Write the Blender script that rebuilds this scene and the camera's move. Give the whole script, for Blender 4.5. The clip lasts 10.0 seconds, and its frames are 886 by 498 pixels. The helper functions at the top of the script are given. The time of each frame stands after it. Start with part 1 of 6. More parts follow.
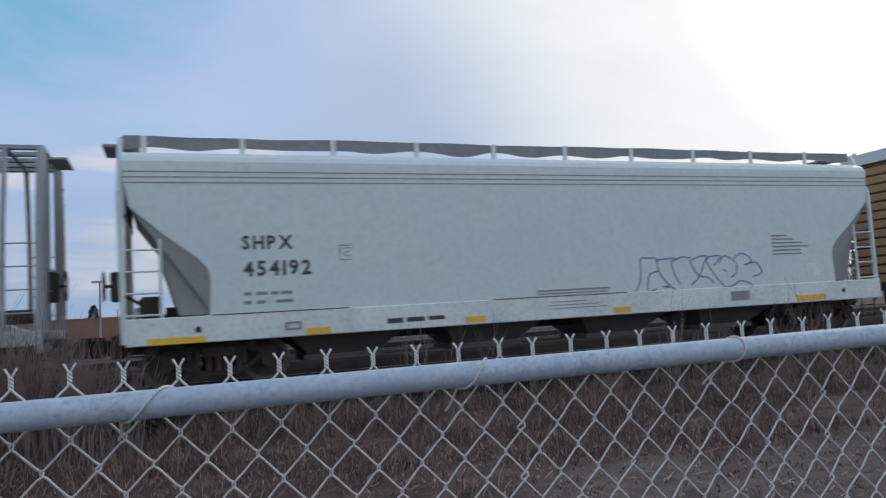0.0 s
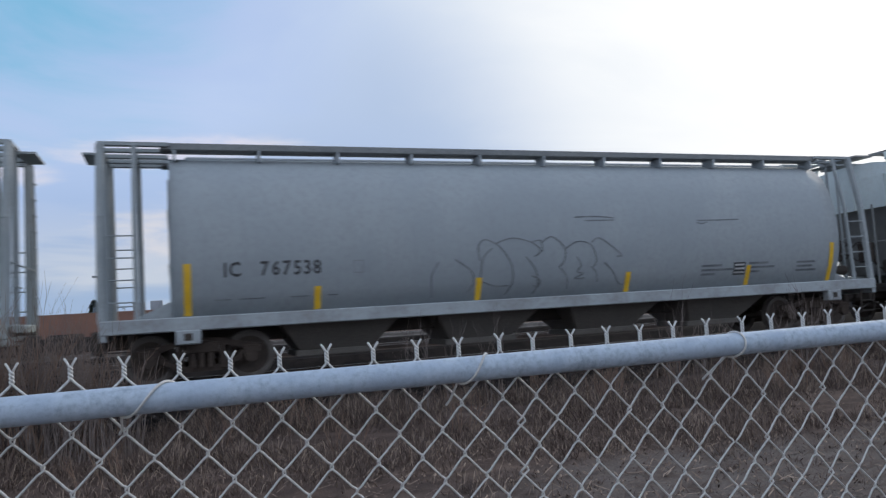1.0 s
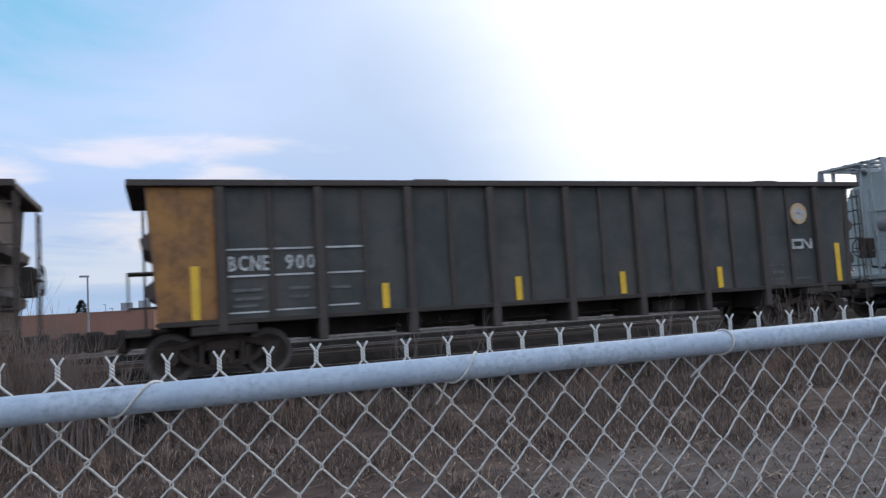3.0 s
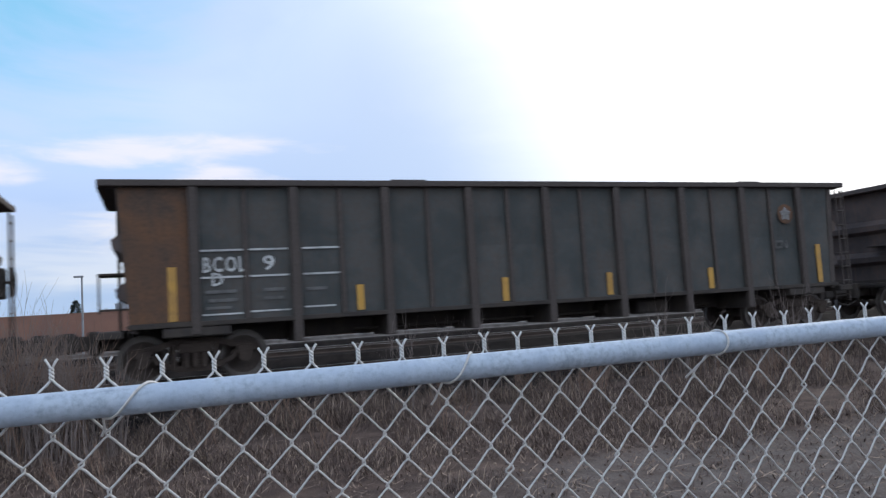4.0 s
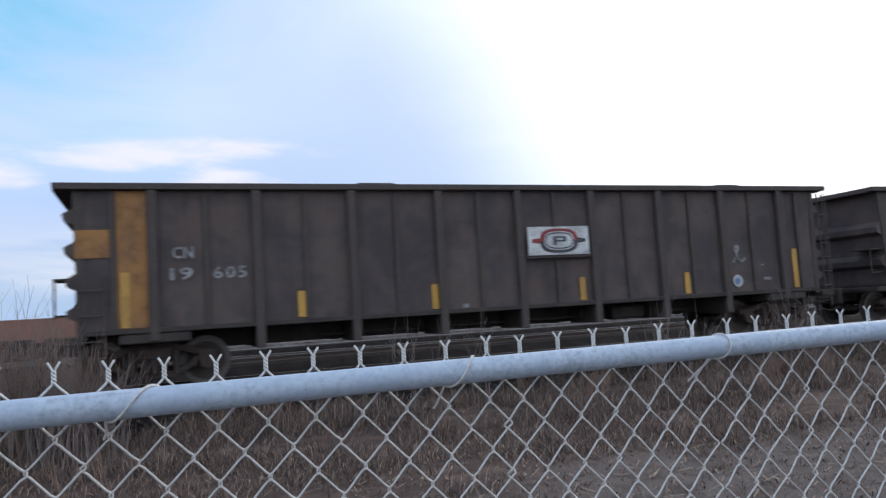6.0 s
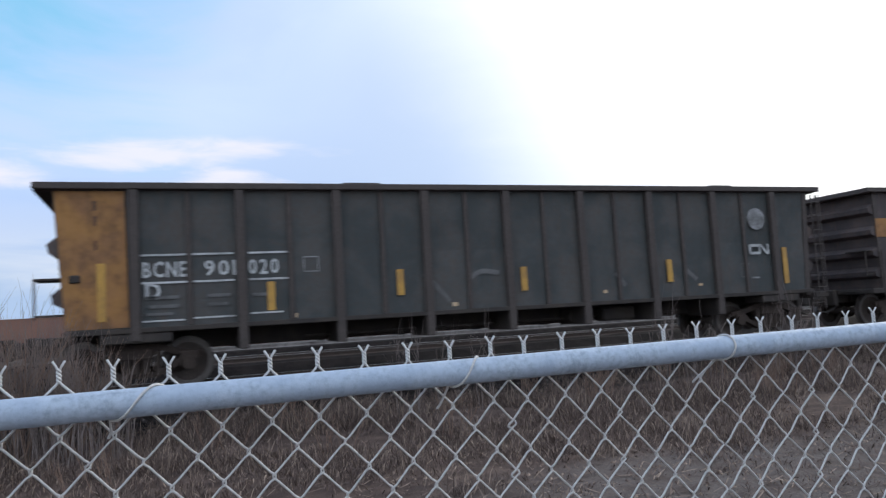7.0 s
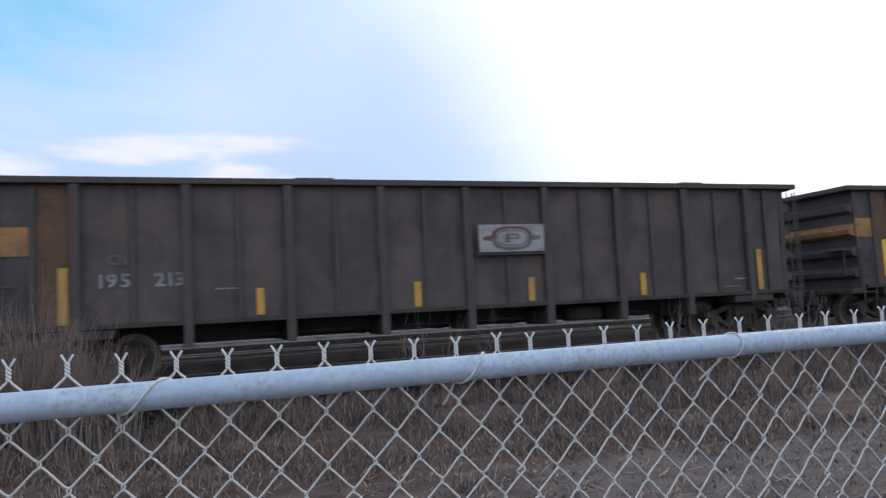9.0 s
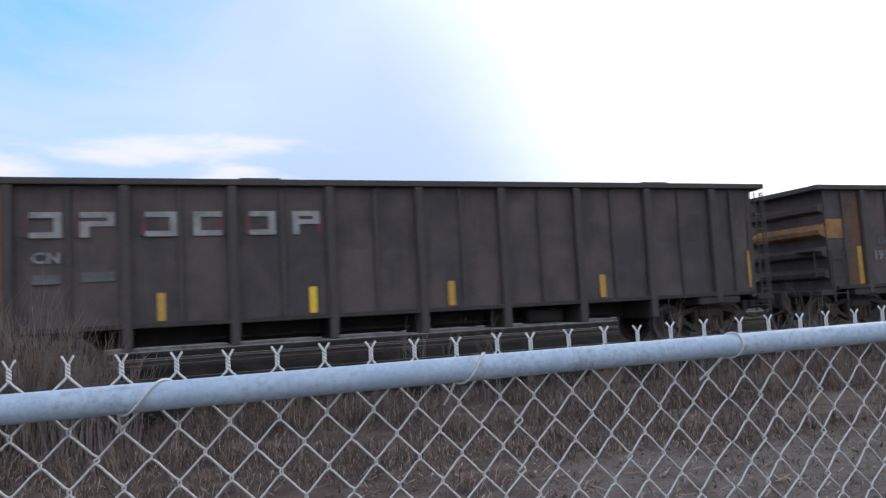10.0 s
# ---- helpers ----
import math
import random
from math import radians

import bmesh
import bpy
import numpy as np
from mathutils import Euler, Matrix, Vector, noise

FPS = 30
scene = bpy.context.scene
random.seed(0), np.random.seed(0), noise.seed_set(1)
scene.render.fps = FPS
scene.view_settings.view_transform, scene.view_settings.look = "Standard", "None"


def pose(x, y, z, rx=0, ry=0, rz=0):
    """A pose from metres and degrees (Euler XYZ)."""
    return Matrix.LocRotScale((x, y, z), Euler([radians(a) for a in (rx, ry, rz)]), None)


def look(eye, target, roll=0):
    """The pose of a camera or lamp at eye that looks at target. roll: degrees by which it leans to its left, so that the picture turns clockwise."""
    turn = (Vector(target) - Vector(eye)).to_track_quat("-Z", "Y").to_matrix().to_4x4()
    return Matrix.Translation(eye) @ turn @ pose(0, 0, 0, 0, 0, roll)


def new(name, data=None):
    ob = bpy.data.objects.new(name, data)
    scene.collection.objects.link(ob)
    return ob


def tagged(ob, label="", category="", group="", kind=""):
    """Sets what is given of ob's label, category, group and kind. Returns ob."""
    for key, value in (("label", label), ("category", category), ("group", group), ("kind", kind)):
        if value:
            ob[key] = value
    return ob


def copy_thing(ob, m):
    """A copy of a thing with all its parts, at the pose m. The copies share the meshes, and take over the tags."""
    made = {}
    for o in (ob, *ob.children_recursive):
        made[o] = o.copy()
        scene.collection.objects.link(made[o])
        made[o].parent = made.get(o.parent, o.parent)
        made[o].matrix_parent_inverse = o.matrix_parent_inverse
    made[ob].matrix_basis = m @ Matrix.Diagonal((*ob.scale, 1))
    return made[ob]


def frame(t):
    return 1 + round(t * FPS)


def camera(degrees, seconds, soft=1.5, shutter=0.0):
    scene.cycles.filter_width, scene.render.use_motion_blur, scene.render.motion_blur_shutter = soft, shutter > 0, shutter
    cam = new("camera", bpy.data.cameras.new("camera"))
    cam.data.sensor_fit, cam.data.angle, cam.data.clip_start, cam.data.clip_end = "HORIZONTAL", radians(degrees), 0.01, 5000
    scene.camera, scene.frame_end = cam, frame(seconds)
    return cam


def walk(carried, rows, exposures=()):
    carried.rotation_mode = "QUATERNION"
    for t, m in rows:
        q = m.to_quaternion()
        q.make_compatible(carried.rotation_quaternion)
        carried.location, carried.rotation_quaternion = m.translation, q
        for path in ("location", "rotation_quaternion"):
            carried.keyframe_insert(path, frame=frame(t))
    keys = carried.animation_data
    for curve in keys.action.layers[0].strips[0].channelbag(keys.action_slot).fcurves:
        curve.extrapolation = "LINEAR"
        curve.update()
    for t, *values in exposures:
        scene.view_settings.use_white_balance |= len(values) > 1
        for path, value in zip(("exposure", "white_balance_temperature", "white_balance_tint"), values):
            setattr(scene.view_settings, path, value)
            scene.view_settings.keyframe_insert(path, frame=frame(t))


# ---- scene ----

# ---- camera and its walk ----
cam = camera(62.2, 10.0, soft=1.35, shutter=0.12)
EYE_Z = 1.65
LOOKS = (
    (0.0, 20.39, 5.06, 3.49),
    (0.5, 20.39, 4.86, 3.42),
    (1.0, 20.34, 4.68, 3.44),
    (1.5, 20.56, 4.60, 3.59),
    (2.0, 20.65, 4.58, 3.59),
    (2.5, 20.89, 4.57, 3.57),
    (4.0, 21.51, 4.56, 3.60),
    (4.5, 21.55, 4.69, 3.47),
    (5.0, 21.59, 4.80, 3.50),
    (5.5, 21.53, 4.82, 3.59),
    (7.0, 21.04, 4.87, 3.41),
    (7.5, 20.99, 4.79, 3.43),
    (8.0, 20.79, 4.65, 3.15),
    (8.5, 20.55, 4.58, 3.07),
    (9.0, 20.48, 4.60, 3.05),
    (9.5, 20.40, 4.59, 2.92),
    (10.0, 20.47, 4.64, 3.16),
)


def gaze(yaw, pitch, roll):
    """Pose of the hand-held camera: yaw to the right of the track's normal, pitch up, lean to the right."""
    eye = Vector((0.0, 0.0, EYE_Z))
    y, p = radians(yaw), radians(pitch)
    return look(eye, eye + Vector((math.sin(y) * math.cos(p), math.cos(y) * math.cos(p), math.sin(p))), -roll)


walk(cam, [(t, gaze(y, p, r)) for t, y, p, r in LOOKS], ((0.0, -0.39), (0.5, -0.38), (1.0, -0.28), (1.6, -0.20), (2.5, -0.10), (4.0, 0.07), (5.0, 0.10), (7.5, 0.07), (10.0, 0.12)))

# ---- world, sun ----
SUN_YAW, SUN_EL = 62.0, 24.0
scene.view_settings.exposure = 0.0


def direction(yaw, el):
    return Vector((math.sin(radians(yaw)) * math.cos(radians(el)), math.cos(radians(yaw)) * math.cos(radians(el)), math.sin(radians(el))))


class Nodes:
    """Short-hand to build node trees."""

    def __init__(self, tree, clear=True):
        self.tree = tree
        if clear:
            tree.nodes.clear()

    def add(self, kind, **values):
        n = self.tree.nodes.new(kind)
        for k, v in values.items():
            if k.startswith("_"):
                n.inputs[int(k[1:])].default_value = v
            else:
                setattr(n, k, v)
        return n

    def link(self, a, b, out=0, into=0):
        self.tree.links.new(a.outputs[out], b.inputs[into])
        return b

    def math(self, op, a, b=None):
        n = self.add("ShaderNodeMath", operation=op)
        for i, s in enumerate((a, b)):
            if s is None:
                continue
            if isinstance(s, (int, float)):
                n.inputs[i].default_value = s
            else:
                self.tree.links.new(s, n.inputs[i])
        return n.outputs[0]

    def ramp(self, src, lo, hi, a=0.0, b=1.0, smooth=True):
        n = self.add("ShaderNodeMapRange", interpolation_type="SMOOTHSTEP" if smooth else "LINEAR")
        self.tree.links.new(src, n.inputs[0])
        for i, v in enumerate((lo, hi, a, b)):
            n.inputs[i + 1].default_value = v
        return n.outputs[0]

    def mix(self, fac, a, b, blend="MIX"):
        n = self.add("ShaderNodeMix", data_type="RGBA", blend_type=blend)
        for i, s in ((0, fac), (6, a), (7, b)):
            if isinstance(s, (int, float)):
                n.inputs[i].default_value = s
            elif isinstance(s, tuple):
                n.inputs[i].default_value = (*s, 1)
            else:
                self.tree.links.new(s, n.inputs[i])
        return n.outputs[2]

    def noise(self, vec, scale, detail=4.0, rough=0.55, distort=0.0):
        n = self.add("ShaderNodeTexNoise")
        n.inputs["Scale"].default_value, n.inputs["Detail"].default_value = scale, detail
        n.inputs["Roughness"].default_value, n.inputs["Distortion"].default_value = rough, distort
        if vec is not None:
            self.tree.links.new(vec, n.inputs["Vector"])
        return n.outputs[0]

    def stretch(self, vec, sx, sy, sz):
        n = self.add("ShaderNodeMapping")
        self.tree.links.new(vec, n.inputs[0])
        n.inputs[3].default_value = (sx, sy, sz)
        return n.outputs[0]


def build_world():
    w = bpy.data.worlds.new("sky")
    w.use_nodes = True
    scene.world = w
    k = Nodes(w.node_tree)
    co = k.add("ShaderNodeTexCoord").outputs["Generated"]

    def toward(yaw, el):
        n = k.add("ShaderNodeVectorMath", operation="DOT_PRODUCT")
        k.tree.links.new(co, n.inputs[0])
        n.inputs[1].default_value = direction(yaw, el)
        return n.outputs["Value"]

    sky = k.add("ShaderNodeTexSky", sky_type="NISHITA", sun_disc=False, sun_elevation=radians(SUN_EL), sun_rotation=radians(SUN_YAW))
    blue = k.mix(1.0, sky.outputs[0], (0.11, 0.11, 0.11), "MULTIPLY")
    blue = k.mix(0.75, blue, (0.30, 0.74, 1.10))
    sep = k.add("ShaderNodeSeparateXYZ")
    k.tree.links.new(co, sep.inputs[0])
    flat = k.stretch(co, 1.0, 1.0, 2.6)
    wisps = k.noise(flat, 3.0, 6.0, 0.55, 0.6)
    broad = k.noise(flat, 1.2, 3.0, 0.5, 0.3)
    # thin high cloud, grey-lilac, whiter towards the hidden sun
    d = toward(SUN_YAW, SUN_EL)
    wob = k.math("ADD", d, k.math("MULTIPLY", k.math("SUBTRACT", wisps, 0.5), 0.13))
    cloud = k.mix(k.ramp(k.math("ADD", broad, k.math("MULTIPLY", wisps, 0.4)), 0.5, 0.95), (0.50, 0.67, 1.06), (0.64, 0.80, 1.12))
    # greyer towards the horizon
    cloud = k.mix(k.ramp(sep.outputs[2], 0.10, 0.30, 0.75, 0.0), cloud, (0.45, 0.62, 0.95))
    layers = k.noise(k.stretch(co, 1.0, 1.0, 7.0), 3.2, 4.0, 0.5, 0.4)
    cloud = k.mix(k.ramp(sep.outputs[2], 0.05, 0.19, 0.9, 0.0), cloud, k.mix(k.ramp(layers, 0.40, 0.62), (0.45, 0.60, 0.84), (0.74, 0.81, 0.92)))
    cloud = k.mix(k.ramp(wob, 0.52, 0.93), cloud, (0.84, 0.95, 1.10))
    # a greyer mass of cloud at the edge of the glow
    mass = k.math("ADD", toward(18.0, 9.5), k.math("MULTIPLY", k.math("SUBTRACT", wisps, 0.5), 0.035))
    cloud = k.mix(k.ramp(mass, 0.965, 1.0, 0.0, 0.62), cloud, (0.50, 0.65, 0.93))
    cloud = k.mix(k.ramp(wob, 0.73, 1.02), cloud, (1.42, 1.41, 1.38))
    cloud = k.mix(k.ramp(d, 0.93, 1.0), cloud, (2.6, 2.5, 2.4))
    # unseen brighter cloud away from the sun, added to fill the car flanks
    rear_fill = k.ramp(toward(200.0, 18.0), -0.1, 0.9)
    cloud = k.mix(rear_fill, cloud, (0.96, 1.12, 1.38))
    # clear gaps
    hole = toward(-7.0, 28.0)
    gap = k.ramp(k.math("ADD", hole, k.math("MULTIPLY", k.math("SUBTRACT", wisps, 0.5), 0.09)), 0.962, 1.004)
    col = k.mix(gap, cloud, blue)
    # low banks of white cloud over the horizon
    bank = k.noise(k.stretch(co, 1.0, 1.0, 4.0), 9.0, 5.0, 0.55, 0.3)
    yaw = k.math("ARCTAN2", sep.outputs[0], sep.outputs[1])
    for at, up, wide, tall in ((0.0, 0.220, 9.5, 0.017), (5.0, 0.186, 3.6, 0.018), (-12.0, 0.194, 4.0, 0.015), (-34.0, 0.20, 9.0, 0.02), (6.0, 0.115, 9.0, 0.045)):
        a = k.math("DIVIDE", k.math("SUBTRACT", yaw, radians(at)), radians(wide))
        b = k.math("DIVIDE", k.math("SUBTRACT", sep.outputs[2], up), tall)
        r2 = k.math("ADD", k.math("MULTIPLY", a, a), k.math("MULTIPLY", b, b))
        r2 = k.math("ADD", r2, k.math("MULTIPLY", k.math("SUBTRACT", bank, 0.5), 6.0))
        col = k.mix(k.ramp(r2, -0.6, 2.0, 0.8, 0.0), col, (0.95, 0.93, 0.97), "LIGHTEN")
    out = k.add("ShaderNodeOutputWorld")
    bg = k.add("ShaderNodeBackground")
    k.tree.links.new(col, bg.inputs[0])
    bg.inputs[1].default_value = 0.95
    k.link(bg, out)


build_world()
sun = new("sun", bpy.data.lights.new("sun", "SUN"))
sun.data.energy, sun.data.angle, sun.data.color = 1.0, radians(14), (1.0, 0.93, 0.84)
sun.matrix_basis = look((40, 20, 30), Vector((40, 20, 30)) - direction(SUN_YAW, SUN_EL))

# ---- materials ----


def paint(name, base, second, rough=0.6, metal=0.0, scale=1.2, grime=(0.05, 0.045, 0.04), dirt=0.35, streak=0.0, bump=0.0, fine=30.0, lo=0.45, hi=0.7, gloss=0.5):
    """A surface with blotches at two scales, optional run-down streaks and fine relief."""
    m = bpy.data.materials.new(name)
    m.use_nodes = True
    k = Nodes(m.node_tree)
    co = k.add("ShaderNodeTexCoord").outputs["Object"]
    big = k.noise(co, scale, 5.0, 0.6, 0.3)
    small = k.noise(co, fine, 4.0, 0.6)
    col = k.mix(k.ramp(big, 0.35, 0.65), base, second)
    col = k.mix(k.math("MULTIPLY", k.ramp(small, 0.4, 0.75), 0.25), col, grime)
    col = k.mix(k.math("MULTIPLY", k.ramp(k.math("ADD", k.math("MULTIPLY", big, 0.6), k.math("MULTIPLY", small, 0.4)), lo, hi), dirt), col, grime)
    if streak:
        runs = k.noise(k.stretch(co, 5.0, 5.0, 0.25), 2.2, 4.0, 0.6)
        col = k.mix(k.math("MULTIPLY", k.ramp(runs, 0.5, 0.78), streak), col, grime)
    b = k.add("ShaderNodeBsdfPrincipled")
    k.tree.links.new(col, b.inputs["Base Color"])
    b.inputs["Metallic"].default_value = metal
    b.inputs["Specular IOR Level"].default_value = gloss
    k.tree.links.new(k.ramp(small, 0.2, 0.8, max(0.05, rough - 0.12), min(1.0, rough + 0.15)), b.inputs["Roughness"])
    if bump:
        n = k.add("ShaderNodeBump")
        n.inputs["Strength"].default_value, n.inputs["Distance"].default_value = bump, 0.01
        k.tree.links.new(small, n.inputs["Height"])
        k.link(n, b, 0, b.inputs.find("Normal"))
    k.link(b, k.add("ShaderNodeOutputMaterial"))
    return m


def rusted(name, base, second, cores, stains):
    """Paint with rust broken out under the roof line; each core or stain: x, z, and how far it reaches along and up."""
    m = paint(name, base, second, 0.5, scale=0.9, grime=(0.24, 0.26, 0.235), dirt=0.3, streak=0.3)
    k = Nodes(m.node_tree, False)
    b = [n for n in k.tree.nodes if n.bl_idname == "ShaderNodeBsdfPrincipled"][0]
    old = b.inputs["Base Color"].links[0].from_socket
    co = k.add("ShaderNodeTexCoord").outputs["Object"]
    sep = k.add("ShaderNodeSeparateXYZ")
    k.tree.links.new(co, sep.inputs[0])

    def nearness(blots):
        near = None
        for x, z, rx, rz in blots:
            dx = k.math("DIVIDE", k.math("SUBTRACT", sep.outputs[0], x), rx)
            dz = k.math("DIVIDE", k.math("SUBTRACT", sep.outputs[2], z), rz)
            hit = k.ramp(k.math("ADD", k.math("MULTIPLY", dx, dx), k.math("MULTIPLY", dz, dz)), 0.0, 1.9, 1.0, 0.0)
            near = hit if near is None else k.math("MAXIMUM", near, hit)
        return near

    flat = k.stretch(co, 1.0, 0.0, 1.0)
    ragged = k.noise(k.stretch(flat, 1.5, 1.0, 2.4), 2.6, 8.0, 0.68, 0.5)
    runs = k.noise(k.stretch(flat, 5.0, 1.0, 0.7), 1.6, 5.0, 0.6)
    core, wash = nearness(cores), nearness(cores + stains)
    rough = k.math("SUBTRACT", ragged, 0.5)
    pale = k.math("ADD", k.math("MULTIPLY", wash, 0.6), k.math("ADD", k.math("MULTIPLY", rough, 2.0), k.math("MULTIPLY", k.math("SUBTRACT", runs, 0.5), 1.6)))
    col = k.mix(k.math("MULTIPLY", k.ramp(pale, 0.30, 0.78), 0.75), old, (0.40, 0.31, 0.16))
    deep = k.math("ADD", k.math("MULTIPLY", core, 0.66), k.math("MULTIPLY", rough, 2.6))
    col = k.mix(k.math("MULTIPLY", k.ramp(deep, 0.34, 0.60), 0.8), col, (0.33, 0.16, 0.075))
    col = k.mix(k.math("MULTIPLY", k.ramp(deep, 0.44, 0.74), 0.9), col, (0.17, 0.062, 0.042))
    k.tree.links.new(col, b.inputs["Base Color"])
    return m


M = {}
M["galv"] = paint("galvanised_steel", (0.37, 0.44, 0.53), (0.47, 0.54, 0.615), 0.66, 0.1, 16.0, (0.22, 0.265, 0.32), 0.7, bump=0.1, fine=110.0)
M["wire"] = paint("galvanised_wire", (0.53, 0.515, 0.49), (0.63, 0.61, 0.58), 0.5, 0.15, 20.0, (0.24, 0.25, 0.26), 0.3, fine=200.0)
M["gon"] = paint("coal_black_paint", (0.056, 0.047, 0.047), (0.094, 0.076, 0.071), 0.75, 0.0, 1.1, (0.13, 0.086, 0.066), 0.5, streak=0.55, bump=0.3, fine=14.0, gloss=0.35)
M["gon_green"] = paint("dark_green_grey_paint", (0.050, 0.056, 0.055), (0.080, 0.080, 0.076), 0.75, 0.0, 1.1, (0.095, 0.072, 0.058), 0.45, streak=0.45, bump=0.3, fine=14.0, gloss=0.35)
M["gon_post"] = paint("dusty_brown_black_paint", (0.070, 0.057, 0.051), (0.088, 0.070, 0.061), 0.8, 0.0, 1.5, (0.05, 0.042, 0.038), 0.5, streak=0.3, bump=0.3, fine=18.0, gloss=0.35)
M["ochre"] = paint("weathered_ochre_paint", (0.36, 0.17, 0.045), (0.26, 0.12, 0.045), 0.7, 0.0, 1.4, (0.11, 0.065, 0.035), 0.6, streak=0.3, fine=6.0)
M["rustpatch"] = paint("rusty_brown_paint", (0.15, 0.072, 0.035), (0.10, 0.056, 0.035), 0.85, 0.0, 0.9, (0.05, 0.042, 0.036), 0.7, streak=0.5, fine=16.0)
M["under"] = paint("sooty_underframe", (0.050, 0.044, 0.041), (0.070, 0.060, 0.053), 0.85, 0.0, 2.0, (0.07, 0.052, 0.04), 0.4, fine=18.0, gloss=0.12)
M["truck"] = paint("brown_cast_steel", (0.055, 0.042, 0.036), (0.085, 0.064, 0.052), 0.8, 0.0, 2.5, (0.03, 0.026, 0.024), 0.5, fine=20.0, gloss=0.12)
M["wheel"] = paint("rusty_wheel_steel", (0.065, 0.050, 0.042), (0.095, 0.072, 0.06), 0.75, 0.0, 4.0, (0.05, 0.04, 0.035), 0.4, gloss=0.35)
M["shpx"] = paint("pale_grey_hopper_paint", (0.60, 0.67, 0.665), (0.64, 0.705, 0.695), 0.5, 0.0, 0.45, (0.48, 0.49, 0.47), 0.22, streak=0.2, fine=10.0)
M["shpx_sill"] = paint("off_white_sill_paint", (0.72, 0.76, 0.745), (0.66, 0.70, 0.685), 0.5, 0.0, 0.8, (0.36, 0.34, 0.31), 0.3, streak=0.2, fine=12.0)
# darker than the flank: shade under the slope sheets put into the colour
M["shpx_end"] = paint("grey_paint_darkened_for_shade", (0.23, 0.235, 0.235), (0.28, 0.285, 0.28), 0.6, 0.0, 0.9, (0.16, 0.15, 0.14), 0.4, streak=0.3)
M["walk_grey"] = paint("dull_walkway_steel", (0.20, 0.21, 0.215), (0.26, 0.27, 0.27), 0.7, 0.0, 1.5, (0.12, 0.12, 0.12), 0.4)
M["boxcar_tan"] = paint("pale_ochre_boxcar_paint", (0.40, 0.245, 0.115), (0.33, 0.20, 0.095), 0.6, 0.0, 1.0, (0.2, 0.12, 0.06), 0.3, streak=0.2)
M["ic"] = paint("mid_grey_hopper_paint", (0.285, 0.315, 0.335), (0.33, 0.36, 0.375), 0.5, 0.0, 0.4, (0.25, 0.26, 0.27), 0.3, streak=0.3, fine=9.0)
M["ic_sill"] = paint("grey_sill_paint", (0.37, 0.40, 0.415), (0.30, 0.32, 0.335), 0.6, 0.0, 1.2, (0.22, 0.20, 0.18), 0.45, fine=12.0)
M["rs"] = rusted("pale_green_rusting_paint", (0.36, 0.43, 0.415), (0.40, 0.46, 0.445), ((-4.05, 3.86, 0.62, 0.17), (-1.5, 3.88, 0.55, 0.09), (1.0, 3.86, 0.85, 0.17), (2.15, 3.80, 0.8, 0.24), (4.75, 3.87, 0.6, 0.12), (6.5, 3.9, 0.3, 0.1)), ((-5.15, 3.55, 0.5, 0.3), (-0.15, 3.5, 0.5, 0.35), (1.9, 3.6, 0.8, 0.3), (4.4, 3.7, 0.8, 0.25), (6.2, 3.65, 0.8, 0.35), (-2.6, 3.6, 0.4, 0.2)))
M["rs_patch"] = paint("fresh_pale_patch", (0.44, 0.50, 0.475), (0.47, 0.52, 0.49), 0.5, 0.0, 1.2, (0.34, 0.36, 0.33), 0.3)
M["rs_sill"] = paint("pale_green_sill_paint", (0.40, 0.455, 0.44), (0.33, 0.375, 0.365), 0.6, 0.0, 1.2, (0.24, 0.22, 0.19), 0.4, fine=12.0)
# sill grey toned down: the backlit look of the end frames as colour
M["cage"] = paint("cage_paint_darkened_as_backlit", (0.27, 0.30, 0.31), (0.34, 0.37, 0.38), 0.6, 0.0, 1.5, (0.18, 0.17, 0.16), 0.4)
M["chute"] = paint("dusty_hopper_chute", (0.17, 0.155, 0.14), (0.21, 0.19, 0.17), 0.85, 0.0, 1.2, (0.09, 0.075, 0.065), 0.5, gloss=0.12)
M["yellow"] = paint("reflective_yellow", (0.85, 0.52, 0.03), (0.78, 0.46, 0.03), 0.4, 0.0, 2.5, (0.45, 0.28, 0.05), 0.25)
M["yellow_old"] = paint("dirty_yellow", (0.55, 0.30, 0.05), (0.45, 0.24, 0.05), 0.5, 0.0, 2.5, (0.2, 0.12, 0.05), 0.4)
M["white"] = paint("white_stencil_paint", (0.62, 0.62, 0.60), (0.45, 0.45, 0.44), 0.6, 0.0, 3.0, (0.16, 0.15, 0.14), 0.5, fine=20.0)
M["white_old"] = paint("worn_white_stencil_paint", (0.34, 0.335, 0.33), (0.20, 0.195, 0.19), 0.7, 0.0, 3.0, (0.08, 0.075, 0.07), 0.7, fine=16.0)
M["faint"] = paint("faded_stencil_paint", (0.14, 0.135, 0.13), (0.10, 0.096, 0.092), 0.7, 0.0, 3.0, (0.07, 0.065, 0.06), 0.6)
M["black"] = paint("black_stencil_paint", (0.03, 0.03, 0.032), (0.045, 0.045, 0.048), 0.6, 0.0, 3.0, (0.15, 0.15, 0.15), 0.2)
M["grey_ink"] = paint("grey_stencil_and_bead_shade", (0.20, 0.21, 0.215), (0.26, 0.27, 0.275), 0.6, 0.0, 3.0, (0.3, 0.31, 0.31), 0.4)
M["blue_ink"] = paint("blue_spray_paint", (0.10, 0.17, 0.33), (0.14, 0.22, 0.38), 0.6, 0.0, 2.0, (0.3, 0.33, 0.36), 0.3)
M["ic_ink"] = paint("faded_dark_spray", (0.10, 0.11, 0.12), (0.17, 0.18, 0.19), 0.6, 0.0, 3.0, (0.3, 0.31, 0.32), 0.3)
